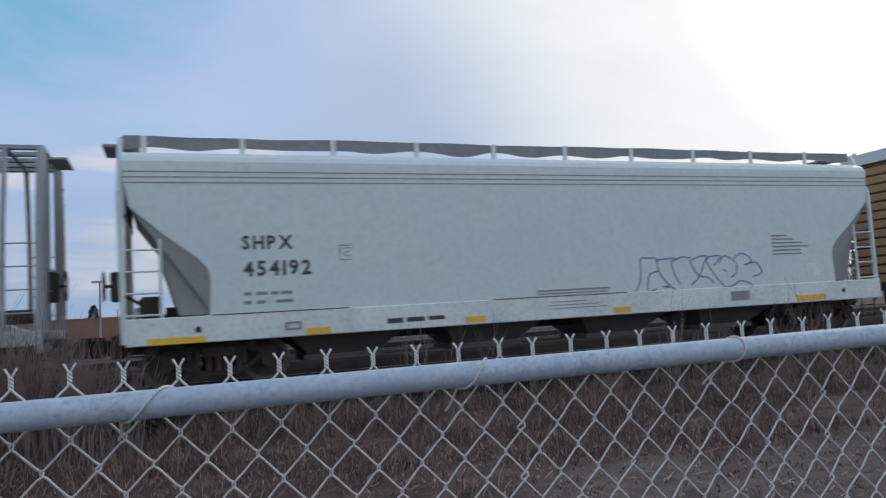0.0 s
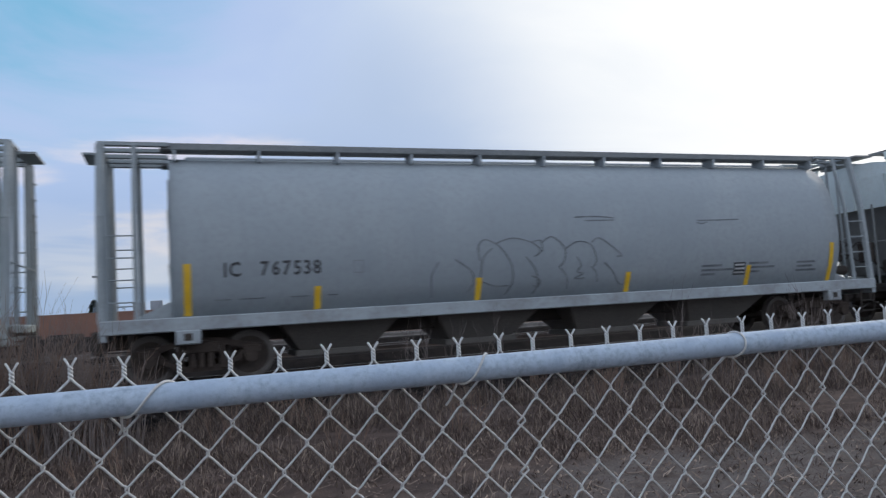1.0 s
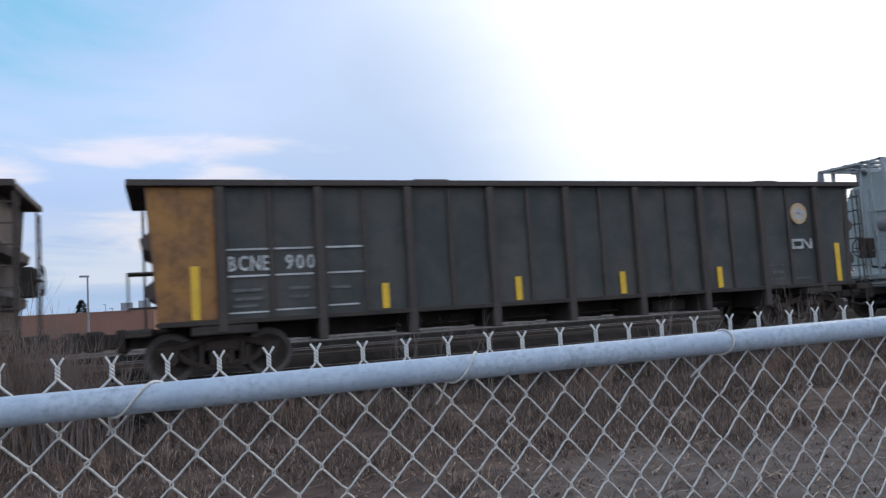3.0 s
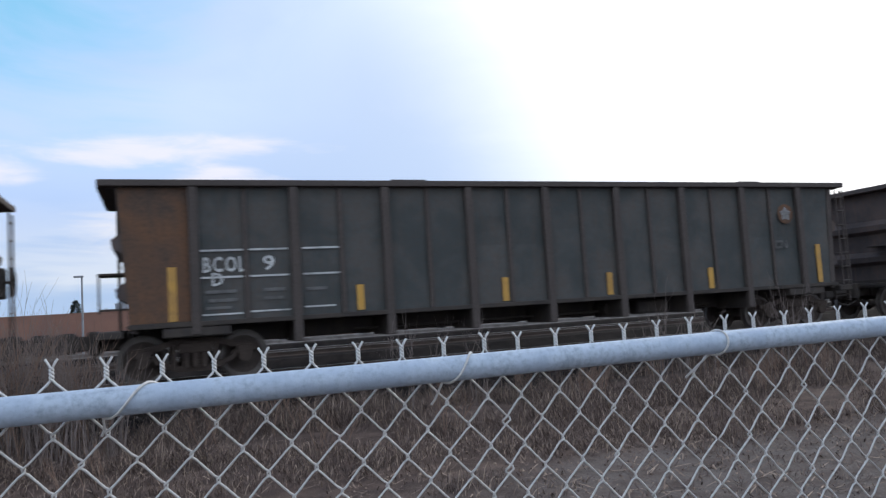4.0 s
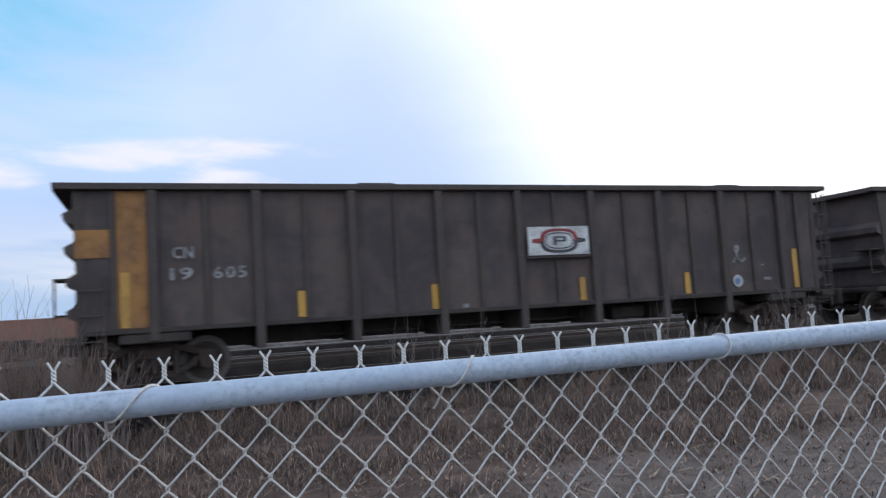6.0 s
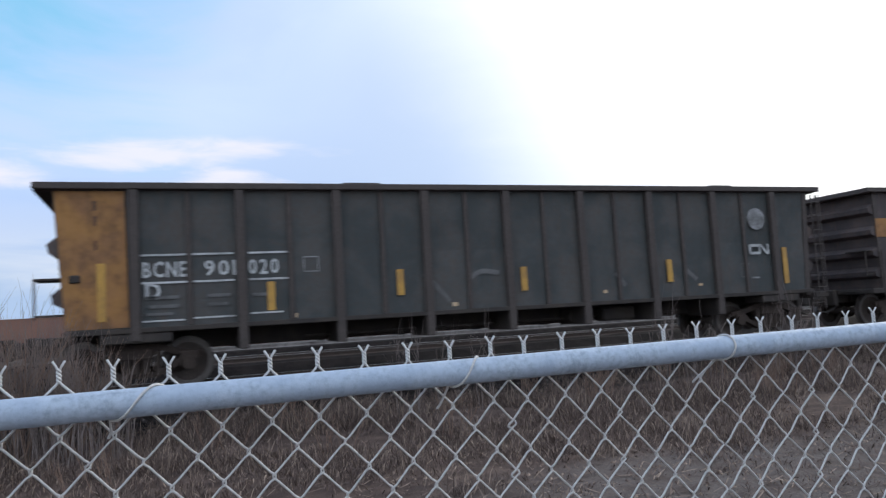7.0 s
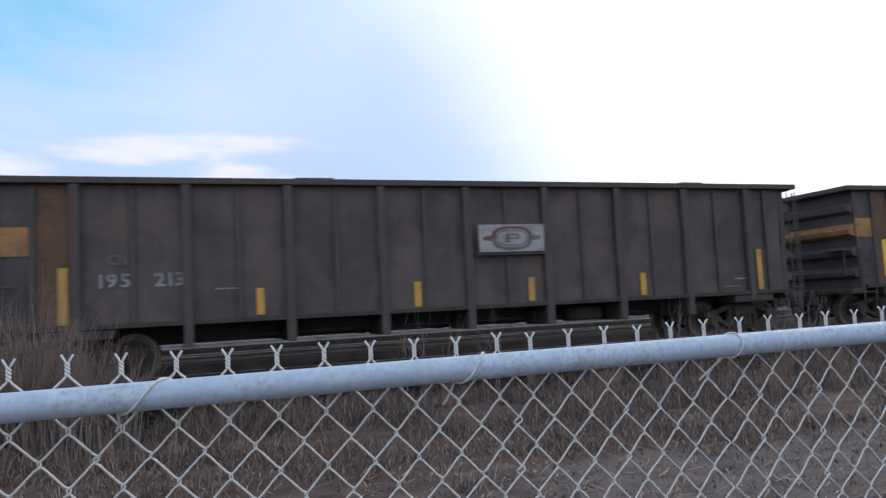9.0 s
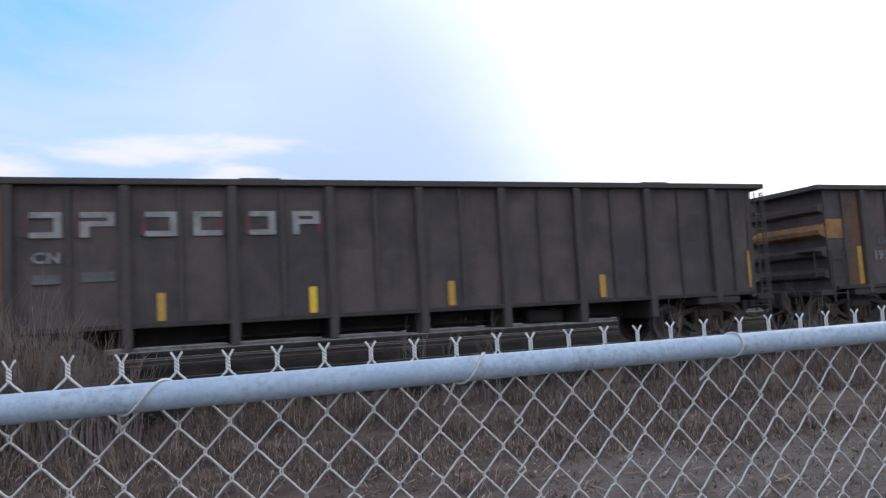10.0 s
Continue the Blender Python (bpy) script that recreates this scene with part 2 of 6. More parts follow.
M["blue_faint"] = paint("faint_blue_spray", (0.046, 0.060, 0.074), (0.045, 0.052, 0.060), 0.7, 0.0, 2.0, (0.05, 0.05, 0.05), 0.6)
M["redfaint"] = paint("faded_red_edge", (0.14, 0.05, 0.045), (0.10, 0.05, 0.045), 0.7, 0.0, 3.0, (0.06, 0.05, 0.045), 0.6)
M["red"] = paint("dark_red_paint", (0.26, 0.035, 0.03), (0.20, 0.03, 0.028), 0.6, 0.0, 3.0, (0.08, 0.05, 0.045), 0.3)
M["board_old"] = paint("weathered_board", (0.34, 0.315, 0.30), (0.26, 0.24, 0.225), 0.7, 0.0, 3.0, (0.12, 0.10, 0.09), 0.4, fine=20.0)
M["redold"] = paint("rusty_faded_red", (0.16, 0.065, 0.055), (0.11, 0.06, 0.052), 0.7, 0.0, 3.0, (0.08, 0.06, 0.05), 0.4)
M["cream"] = paint("cream_roundel_paint", (0.55, 0.36, 0.19), (0.62, 0.46, 0.30), 0.6, 0.0, 6.0, (0.2, 0.14, 0.09), 0.4)
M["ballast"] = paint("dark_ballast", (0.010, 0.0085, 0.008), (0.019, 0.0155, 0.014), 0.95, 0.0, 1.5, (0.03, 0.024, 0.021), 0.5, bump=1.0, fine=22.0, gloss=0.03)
M["rail"] = paint("rail_steel", (0.10, 0.075, 0.06), (0.14, 0.10, 0.08), 0.6, 0.4, 3.0, (0.06, 0.045, 0.04), 0.4)
M["rail_dusty"] = paint("pale_dusty_rail", (0.20, 0.175, 0.155), (0.30, 0.27, 0.245), 0.8, 0.0, 0.35, (0.07, 0.055, 0.048), 0.75, fine=3.0)
M["rim"] = paint("worn_wheel_rim", (0.12, 0.10, 0.09), (0.17, 0.15, 0.135), 0.5, 0.4, 4.0, (0.08, 0.07, 0.06), 0.4)
M["railtop"] = paint("polished_rail_head", (0.30, 0.28, 0.265), (0.22, 0.205, 0.195), 0.5, 0.6, 3.0, (0.2, 0.18, 0.17), 0.3)
M["bldg_orange"] = paint("tan_orange_wall", (0.52, 0.27, 0.16), (0.47, 0.25, 0.15), 0.85, 0.0, 0.2, (0.35, 0.2, 0.13), 0.3)
M["bldg_brown"] = paint("brown_wall", (0.26, 0.135, 0.095), (0.23, 0.12, 0.09), 0.85, 0.0, 0.2, (0.17, 0.1, 0.08), 0.3)
M["metal_far"] = paint("rooftop_unit_metal", (0.30, 0.31, 0.33), (0.24, 0.25, 0.27), 0.6)
M["twig"] = paint("dry_twig_bark", (0.175, 0.14, 0.128), (0.25, 0.205, 0.185), 0.9, 0.0, 8.0, (0.06, 0.045, 0.035), 0.4, gloss=0.12)
M["stem"] = paint("dry_reddish_stem", (0.20, 0.13, 0.10), (0.27, 0.19, 0.145), 0.9, 0.0, 8.0, (0.06, 0.045, 0.035), 0.4, gloss=0.12)
M["pine"] = paint("dark_conifer_green", (0.035, 0.05, 0.035), (0.05, 0.06, 0.045), 0.9, gloss=0.12)


def island_material(name, stops):
    """Many small loose pieces, each with a tone of its own."""
    m = bpy.data.materials.new(name)
    m.use_nodes = True
    k = Nodes(m.node_tree)
    r = k.add("ShaderNodeNewGeometry").outputs["Random Per Island"]
    ramp = k.add("ShaderNodeValToRGB")
    k.tree.links.new(r, ramp.inputs[0])
    while len(ramp.color_ramp.elements) < len(stops):
        ramp.color_ramp.elements.new(0.5)
    for e, (p, c) in zip(ramp.color_ramp.elements, stops):
        e.position, e.color = p, (*c, 1)
    b = k.add("ShaderNodeBsdfPrincipled")
    b.inputs["Roughness"].default_value = 0.85
    b.inputs["Specular IOR Level"].default_value = 0.2
    k.link(ramp, b)
    k.link(b, k.add("ShaderNodeOutputMaterial"))
    return m


M["grass"] = island_material("dry_grass", ((0.0, (0.056, 0.040, 0.036)), (0.45, (0.112, 0.080, 0.067)), (0.8, (0.185, 0.135, 0.108)), (1.0, (0.40, 0.305, 0.235))))
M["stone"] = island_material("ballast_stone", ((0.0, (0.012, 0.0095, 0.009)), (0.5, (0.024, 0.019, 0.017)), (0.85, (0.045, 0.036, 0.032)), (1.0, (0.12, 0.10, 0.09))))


def ground_material():
    """Trodden earth, dry thatch and a pale gravel lane that runs along the fence."""
    m = bpy.data.materials.new("dry_ground")
    m.use_nodes = True
    k = Nodes(m.node_tree)
    co = k.add("ShaderNodeTexCoord").outputs["Object"]
    sep = k.add("ShaderNodeSeparateXYZ")
    k.tree.links.new(co, sep.inputs[0])
    big, mid, small = k.noise(co, 0.5, 4.0), k.noise(co, 3.0, 5.0), k.noise(co, 35.0, 4.0, 0.7)
    thatch = k.mix(k.ramp(mid, 0.35, 0.7), (0.062, 0.043, 0.037), (0.124, 0.088, 0.071))
    earth = k.mix(k.ramp(small, 0.3, 0.75), (0.082, 0.069, 0.063), (0.160, 0.137, 0.126))
    y = k.math("ADD", sep.outputs[1], k.math("MULTIPLY", k.math("SUBTRACT", big, 0.5), 1.4))
    y = k.math("ADD", y, k.math("MULTIPLY", k.math("SUBTRACT", mid, 0.5), 0.8))
    lane = k.math("MULTIPLY", k.ramp(y, 3.2, 4.0), k.ramp(y, 6.3, 7.1, 1.0, 0.0))
    lane = k.math("MULTIPLY", lane, k.ramp(sep.outputs[0], 1.0, 4.2))
    col = k.mix(k.math("MULTIPLY", lane, k.ramp(mid, 0.3, 0.6, 0.45, 1.0)), thatch, earth)
    # near-black ground from y 13 to 44, gone by 60
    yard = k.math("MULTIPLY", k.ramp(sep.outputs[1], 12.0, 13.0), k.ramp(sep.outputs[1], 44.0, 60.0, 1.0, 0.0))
    dark_yard = k.mix(k.ramp(small, 0.3, 0.7), (0.008, 0.007, 0.0066), (0.016, 0.014, 0.013))
    col = k.mix(yard, col, dark_yard)
    b = k.add("ShaderNodeBsdfPrincipled")
    b.inputs["Roughness"].default_value = 0.95
    b.inputs["Specular IOR Level"].default_value = 0.15
    k.tree.links.new(col, b.inputs["Base Color"])
    n = k.add("ShaderNodeBump")
    n.inputs["Strength"].default_value, n.inputs["Distance"].default_value = 0.8, 0.02
    k.tree.links.new(small, n.inputs["Height"])
    k.link(n, b, 0, b.inputs.find("Normal"))
    k.link(b, k.add("ShaderNodeOutputMaterial"))
    return m


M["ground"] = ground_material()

# ---- mesh helpers ----


def part(name, bm, material, parent=None, label=""):
    me = bpy.data.meshes.new(name)
    bmesh.ops.recalc_face_normals(bm, faces=bm.faces)
    bm.to_mesh(me)
    bm.free()
    me.materials.append(M[material])
    ob = new(name, me)
    if parent is not None:
        ob.parent = parent
    if label:
        ob["label"] = label
    return ob


def shared(name, me, parent, x=0.0, y=0.0, z=0.0):
    ob = new(name, me)
    ob.parent = parent
    ob.location = (x, y, z)
    return ob


def box(bm, x0, x1, y0, y1, z0, z1, bevel=0.0):
    v = [bm.verts.new((x, y, z)) for x in (x0, x1) for y in (y0, y1) for z in (z0, z1)]
    fs = [bm.faces.new([v[i] for i in f]) for f in ((0, 1, 3, 2), (4, 6, 7, 5), (0, 4, 5, 1), (2, 3, 7, 6), (0, 2, 6, 4), (1, 5, 7, 3))]
    if bevel:
        es = {e for f in fs for e in f.edges}
        bmesh.ops.bevel(bm, geom=list(es), offset=bevel, segments=1, affect="EDGES")
    return bm


def boxed(*a, **kw):
    return box(bmesh.new(), *a, **kw)


def rod(bm, p, q, r, n=8, r2=None):
    p, q = Vector(p), Vector(q)
    d = (q - p).normalized()
    s = d.orthogonal().normalized()
    u = d.cross(s)
    r2 = r if r2 is None else r2
    rings = []
    for c, rr in ((p, r), (q, r2)):
        rings.append([bm.verts.new(c + (s * math.cos(2 * math.pi * i / n) + u * math.sin(2 * math.pi * i / n)) * rr) for i in range(n)])
    for i in range(n):
        bm.faces.new((rings[0][i], rings[0][(i + 1) % n], rings[1][(i + 1) % n], rings[1][i]))
    bm.faces.new(rings[0][::-1])
    bm.faces.new(rings[1])
    return bm


def tube(bm, pts, r, n=6):
    """One tube along a line of points."""
    pts = [Vector(p) for p in pts]
    rings = []
    s = None
    for i, p in enumerate(pts):
        d = (pts[min(i + 1, len(pts) - 1)] - pts[max(i - 1, 0)]).normalized()
        s = d.orthogonal().normalized() if s is None else (s - d * s.dot(d)).normalized()
        u = d.cross(s)
        rings.append([bm.verts.new(p + (s * math.cos(2 * math.pi * j / n) + u * math.sin(2 * math.pi * j / n)) * r) for j in range(n)])
    for a, b in zip(rings, rings[1:]):
        for j in range(n):
            bm.faces.new((a[j], a[(j + 1) % n], b[(j + 1) % n], b[j]))
    bm.faces.new(rings[0][::-1])
    bm.faces.new(rings[-1])
    return bm


def slab(bm, outline, y0, y1):
    """A plate: an outline in x and z, between two values of y."""
    a = [bm.verts.new((x, y0, z)) for x, z in outline]
    b = [bm.verts.new((x, y1, z)) for x, z in outline]
    bm.faces.new(a)
    bm.faces.new(b[::-1])
    n = len(a)
    for i in range(n):
        bm.faces.new((a[i], b[i], b[(i + 1) % n], a[(i + 1) % n]))
    return bm


def loft(bm, section, xs):
    """A body: a closed section in y and z, carried along x."""
    rings = [[bm.verts.new((x, y, z)) for y, z in section] for x in xs]
    n = len(section)
    for a, b in zip(rings, rings[1:]):
        for i in range(n):
            bm.faces.new((a[i], a[(i + 1) % n], b[(i + 1) % n], b[i]))
    bm.faces.new(rings[0])
    bm.faces.new(rings[-1][::-1])
    return bm


def disc_y(bm, x, y0, y1, z, r, n=24, inner=0.0):
    """A disc or ring whose axis runs across the track."""
    ring = lambda y, rr: [bm.verts.new((x + rr * math.cos(2 * math.pi * i / n), y, z + rr * math.sin(2 * math.pi * i / n))) for i in range(n)]
    a, b = ring(y0, r), ring(y1, r)
    for i in range(n):
        bm.faces.new((a[i], b[i], b[(i + 1) % n], a[(i + 1) % n]))
    if inner:
        c, d = ring(y0, inner), ring(y1, inner)
        for i in range(n):
            j = (i + 1) % n
            bm.faces.new((c[i], d[i], d[j], c[j])), bm.faces.new((a[i], a[j], c[j], c[i])), bm.faces.new((b[i], b[j], d[j], d[i]))
    else:
        bm.faces.new(a), bm.faces.new(b[::-1])
    return bm


def lettering(words, x, z, height, y, material, parent, width=None, name="letter", lean=0.0, bold=0.018):
    """Painted words on a flank that faces the fence, letter by letter: x, z of the lower left corner, the height of a capital."""
    glyphs = []
    for ch in words:
        cu = bpy.data.curves.new(name, "FONT")
        cu.body, cu.size, cu.extrude, cu.resolution_u, cu.offset = ch, 1.0, 0.002, 2, bold
        tmp = bpy.data.objects.new(name, cu)
        me = bpy.data.meshes.new_from_object(tmp)
        bpy.data.objects.remove(tmp), bpy.data.curves.remove(cu)
        co = np.empty(len(me.vertices) * 3)
        me.vertices.foreach_get("co", co)
        glyphs.append((me, co.reshape(-1, 3)))
    tall = max(co[:, 1].max() - co[:, 1].min() for me, co in glyphs)
    s = height / tall
    gap = 0.16
    natural = sum(co[:, 0].max() - co[:, 0].min() for me, co in glyphs) + gap * (len(glyphs) - 1)
    sx = width / natural if width else s
    at = x
    for me, co in glyphs:
        lo = co.min(0)
        out = np.c_[(co[:, 0] - lo[0]) * sx, -co[:, 2], (co[:, 1] - lo[1]) * s]
        out[:, 1] += out[:, 2] * lean
        me.vertices.foreach_set("co", out.ravel())
        me.materials.clear()
        me.materials.append(M[material])
        ob = new(name, me)
        ob.parent, ob.location = parent, (at, y, z)
        at += (co[:, 0].max() - lo[0] + gap) * sx


def bars(rows, y, material, parent, name="stencilling"):
    """Small writing too far to read: plain bars. Each row: x0, x1, z0, z1."""
    bm = bmesh.new()
    for x0, x1, z0, z1 in rows:
        box(bm, x0, x1, y - 0.002, y + 0.003, z0, z1)
    ob = part(name, bm, material, parent)
    if len(rows) > 1:
        ob["kind"] = "stuff"
    return ob


def strokes(lines, y, r, material, parent, name, label, flank=None):
    """Sprayed lines; flank gives the surface's y at a height, where it is curved."""
    bm = bmesh.new()
    for line in lines:
        pts = [Vector((x, 0, z)) for x, z in line]
        fine = []
        for i in range(len(pts) - 1):
            p0, p1, p2, p3 = pts[max(i - 1, 0)], pts[i], pts[i + 1], pts[min(i + 2, len(pts) - 1)]
            for k in range(5):
                t = k / 5
                fine.append(0.5 * (2 * p1 + (p2 - p0) * t + (2 * p0 - 5 * p1 + 4 * p2 - p3) * t * t + (3 * p1 - p0 - 3 * p2 + p3) * t ** 3))
        fine.append(pts[-1])
        for p in fine:
            p.y = flank(p.z) if flank else y
        rows = []
        for i, p in enumerate(fine):
            d = (fine[min(i + 1, len(fine) - 1)] - fine[max(i - 1, 0)])
            n = Vector((-d.z, 0, d.x)).normalized() * r
            rows.append((bm.verts.new(p + n), bm.verts.new(p - n)))
        for a, b in zip(rows, rows[1:]):
            bm.faces.new((a[0], a[1], b[1], b[0]))
    return part(name, bm, material, parent, label)

# ---- large structure: ground, tracks ----
TRACK_Y, RAIL_Z = 15.55, 0.55


def ground_height(x, y):
    h = 0.05 * math.sin(0.9 * x + 0.4 * y) * math.sin(0.7 * y) if abs(y) < 30 and abs(x) < 60 else 0.0
    far = min(max((y - 42.0) / 40.0, 0.0), 1.0)
    return h - 1.2 * far * far * (3 - 2 * far)


def build_ground():
    near = lambda a, b, n: [a + (b - a) * i / n for i in range(n)]
    xs = near(-900, -60, 14) + near(-60, -8, 20) + near(-8, 34, 70) + near(34, 120, 20) + near(120, 1400, 16) + [1400]
    ys = near(-300, -10, 10) + near(-10, 20, 60) + near(20, 110, 40) + near(110, 1600, 16) + [1600]
    verts = [(x, y, ground_height(x, y)) for y in ys for x in xs]
    n = len(xs)
    faces = [(j * n + i, j * n + i + 1, (j + 1) * n + i + 1, (j + 1) * n + i) for j in range(len(ys) - 1) for i in range(n - 1)]
    me = bpy.data.meshes.new("ground")
    me.from_pydata(verts, [], faces)
    me.polygons.foreach_set("use_smooth", [True] * len(faces))
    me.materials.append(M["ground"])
    return tagged(new("ground", me), "dry brown grassland and bare trodden earth beside the railway", "ground", kind="structure")


build_ground()


def rail_section(y, top):
    """Flat-bottomed rail."""
    return [(y - 0.07, top - 0.17), (y - 0.07, top - 0.155), (y - 0.012, top - 0.13), (y - 0.012, top - 0.05), (y - 0.035, top - 0.04), (y - 0.035, top - 0.006), (y + 0.035, top - 0.006), (y + 0.035, top - 0.04), (y + 0.012, top - 0.05), (y + 0.012, top - 0.13), (y + 0.07, top - 0.155), (y + 0.07, top - 0.17)]


def build_track(name, yc, top, x0, x1, label, steel="rail"):
    bm = bmesh.new()
    loft(bm, [(yc - 2.9, -0.12), (yc - 1.75, top - 0.2), (yc + 1.75, top - 0.2), (yc + 2.9, -0.12)], [x0 + (x1 - x0) * i / 60 for i in range(61)])
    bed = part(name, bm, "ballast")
    tagged(bed, label, "railway track", kind="structure")
    for s in (-1, 1):
        y = yc + s * 0.7525
        rail = part("rail", loft(bmesh.new(), rail_section(y, top), [x0, x1]), steel, bed)
        part("rail_head", loft(bmesh.new(), [(y - 0.03, top - 0.006), (y - 0.025, top), (y + 0.025, top), (y + 0.03, top - 0.006)], [x0, x1]), "railtop", rail, "polished bright running surface")
    return bed


track_main = build_track("track_bed_1", TRACK_Y, RAIL_Z, -260, 320, "dark ballast bed of the main track with polished rails")
track_two = build_track("track_bed_2", 25.4, RAIL_Z, -260, 320, "ballast bed of the second track with polished rails")
track_three = build_track("track_bed_3", 35.2, RAIL_Z + 0.09, -260, 320, "ballast bed of the third track with pale dusty rails", "rail_dusty")


def build_sleepers():
    bm = bmesh.new()
    box(bm, -0.115, 0.115, -1.28, 1.28, -0.09, 0.09, 0.012)
    me = bpy.data.meshes.new("sleeper")
    bm.to_mesh(me)
    bm.free()
    me.materials.append(M["truck"])
    for i in range(110):
        shared("sleeper", me, track_main, -14 + i * 0.53 + random.uniform(-0.02, 0.02), TRACK_Y + random.uniform(-0.03, 0.03), RAIL_Z - 0.25)


# ---- fence ----
FX, FY, FA = -0.1227, 1.0363, -0.0321
PITCH, DIAMOND = 0.064, 0.0727
TIP_Z = EYE_Z - 0.0386


def fence_rise(s):
    """Gentle sag of the rail between its posts, by the distance along the fence."""
    return -0.0041 * s + 0.0112 * ((s - 0.67) ** 2 - 0.15)


def rail_z(s):
    """Height of the top rail's middle: straight, climbing a little along the fence."""
    return EYE_Z - 0.0907 + 0.0050 * s


# how far each hand-stretched loop of the fabric sits off the even pitch, in millimetres
UNEVEN = (-0.8, -2.7, -0.3, 0.2, 0.7, 1.1, 3.3, 3.6, 4.0, 5.2, -3.6, -2.3, -2.7, -6.0, -7.0, -5.6, 3.3, 0.0, 4.8, -1.0, 1.7, 3.6)


def along(s, off=0.0, z=0.0):
    """A point on the fence: distance along it, off towards the railway, height."""
    return Vector((FX + s * math.cos(FA) - off * math.sin(FA), FY + s * math.sin(FA) + off * math.cos(FA), z))


def build_fence():
    fence = tagged(new("chain_link_fence"), "galvanised chain-link fence with a round top rail", "fence")
    fence.location = along(0.67)
    inv = Matrix.Translation(-fence.location)
    BACK = 0.0242
    near = [i * 0.1 for i in range(-42, 57)]
    bm = tube(bmesh.new(), [along(s, -BACK, rail_z(s)) for s in near], 0.0182, 24)
    for f in bm.faces:
        f.smooth = True
    bm.transform(inv)
    part("top_rail", bm, "galv", fence, "dull galvanised steel tube with scuffs")
    r = 0.00158

    def lattice(side):
        """One wire of the fabric: twisted barb on top, then zigzag to the ground; side: which way its bends go."""
        pts = []
        pts = [(side * 0.0072, -0.0012 * side, 0.0006), (side * 0.0036, 0.0, -0.0052)]
        for i in range(17):
            a = math.pi * (i / 16) * 4.0 + (0 if side > 0 else math.pi)
            pts.append((0.0021 * math.cos(a), 0.0021 * math.sin(a), -0.0082 - 0.0190 * i / 16))
        pts.append((side * 0.0046, 0, -0.0300))
        level, out = -0.0585, True
        while level > -1.52:
            c = PITCH / 2 if out else 0.0
            g = 1 if out else -1
            pts.append((side * (c - g * 0.0050), 0.0016 * side, level + 0.0066))
            pts.append((side * (c + g * 0.0018), 0.0024 * side * g, level + 0.0020))
            pts.append((side * (c + g * 0.0018), -0.0010 * side * g, level - 0.0020))
            pts.append((side * (c - g * 0.0050), -0.0016 * side, level - 0.0066))
            out = not out
            level -= DIAMOND / 2
        bm = tube(bmesh.new(), pts, r, 6)
        for f in bm.faces:
            f.smooth = True
        me = bpy.data.meshes.new("wire")
        bm.to_mesh(me)
        bm.free()
        me.materials.append(M["wire"])
        return me

    meshes = (lattice(1), lattice(-1))
    rng = random.Random(5)
    for i in range(-50, 74):
        s = i * PITCH
        jz = rng.uniform(-0.003, 0.003)
        js = UNEVEN[i] * 0.001 if 0 <= i < 22 else rng.uniform(-0.002, 0.002)
        for me in meshes:
            ob = new("wire", me)
            ob.parent = fence
            ob.location = along(s + js, 0, TIP_Z + jz * 0.5 + fence_rise(min(max(s, -2.2), 3.6))) - fence.location
            ob.rotation_euler = (0, 0, FA)
    # tie wires round the rail
    for top, bottom, end, bulge in ((0.122, 0.058, 0.058, 0.0), (0.556, 0.505, 0.497, 0.0), (0.985, 0.975, 0.945, 0.014), (1.52, 1.50, 1.49, 0.0), (-0.45, -0.47, -0.48, 0.0)):
        zc = rail_z(top)
        pts = []
        for i in range(25):
            f = i / 24
            a = radians(55 + 235 * f)
            rr = 0.0201
            pts.append(along(top + (bottom - top) * f + bulge * math.sin(math.pi * f), -BACK + rr * math.cos(a), zc + rr * math.sin(a)))
        pts.append(along(end, -0.003, TIP_Z - 0.090 + fence_rise(end)))
        pts.append(along(end - 0.004, 0.004, TIP_Z - 0.098 + fence_rise(end)))
        bm = tube(bmesh.new(), pts, 0.0018, 6)
        bm.transform(inv)
        part("tie_wire", bm, "wire", fence, "bent aluminium tie wire")
    for s in (-2.2, 3.6):
        bm = rod(bmesh.new(), along(s, -BACK, -0.3), along(s, -BACK, rail_z(s) - 0.003), 0.03, 16)
        bm.transform(inv)
        part("post", bm, "galv", fence)
    return fence


build_fence()

# ---- railway cars ----
WHEEL_R = 0.457
CARS = {}
WHEELS = []


def wheelset(parent, x, y):
    """Two wheels on an axle: the origin is the axle's middle."""
    bm = bmesh.new()
    rod(bm, (0, -1.05, 0), (0, 1.05, 0), 0.085, 12)
    for s in (-1, 1):
        y0 = s * 0.7
        disc_y(bm, 0, y0 - 0.055, y0 + 0.085 * 0.6, 0, WHEEL_R - 0.015, 36, 0.36)
        disc_y(bm, 0, y0 - s * 0.05, y0 - s * 0.078, 0, WHEEL_R + 0.02, 36, 0.34)
        disc_y(bm, 0, y0 - 0.02, y0 + 0.02, 0, 0.365, 36)
        disc_y(bm, 0, y0 - 0.075, y0 + 0.075, 0, 0.13, 18)
        for i in range(5):
            a = 2 * math.pi * i / 5
            disc_y(bm, 0.24 * math.cos(a), y0 - 0.024, y0 + 0.024, 0.24 * math.sin(a), 0.035, 8)
    return bm


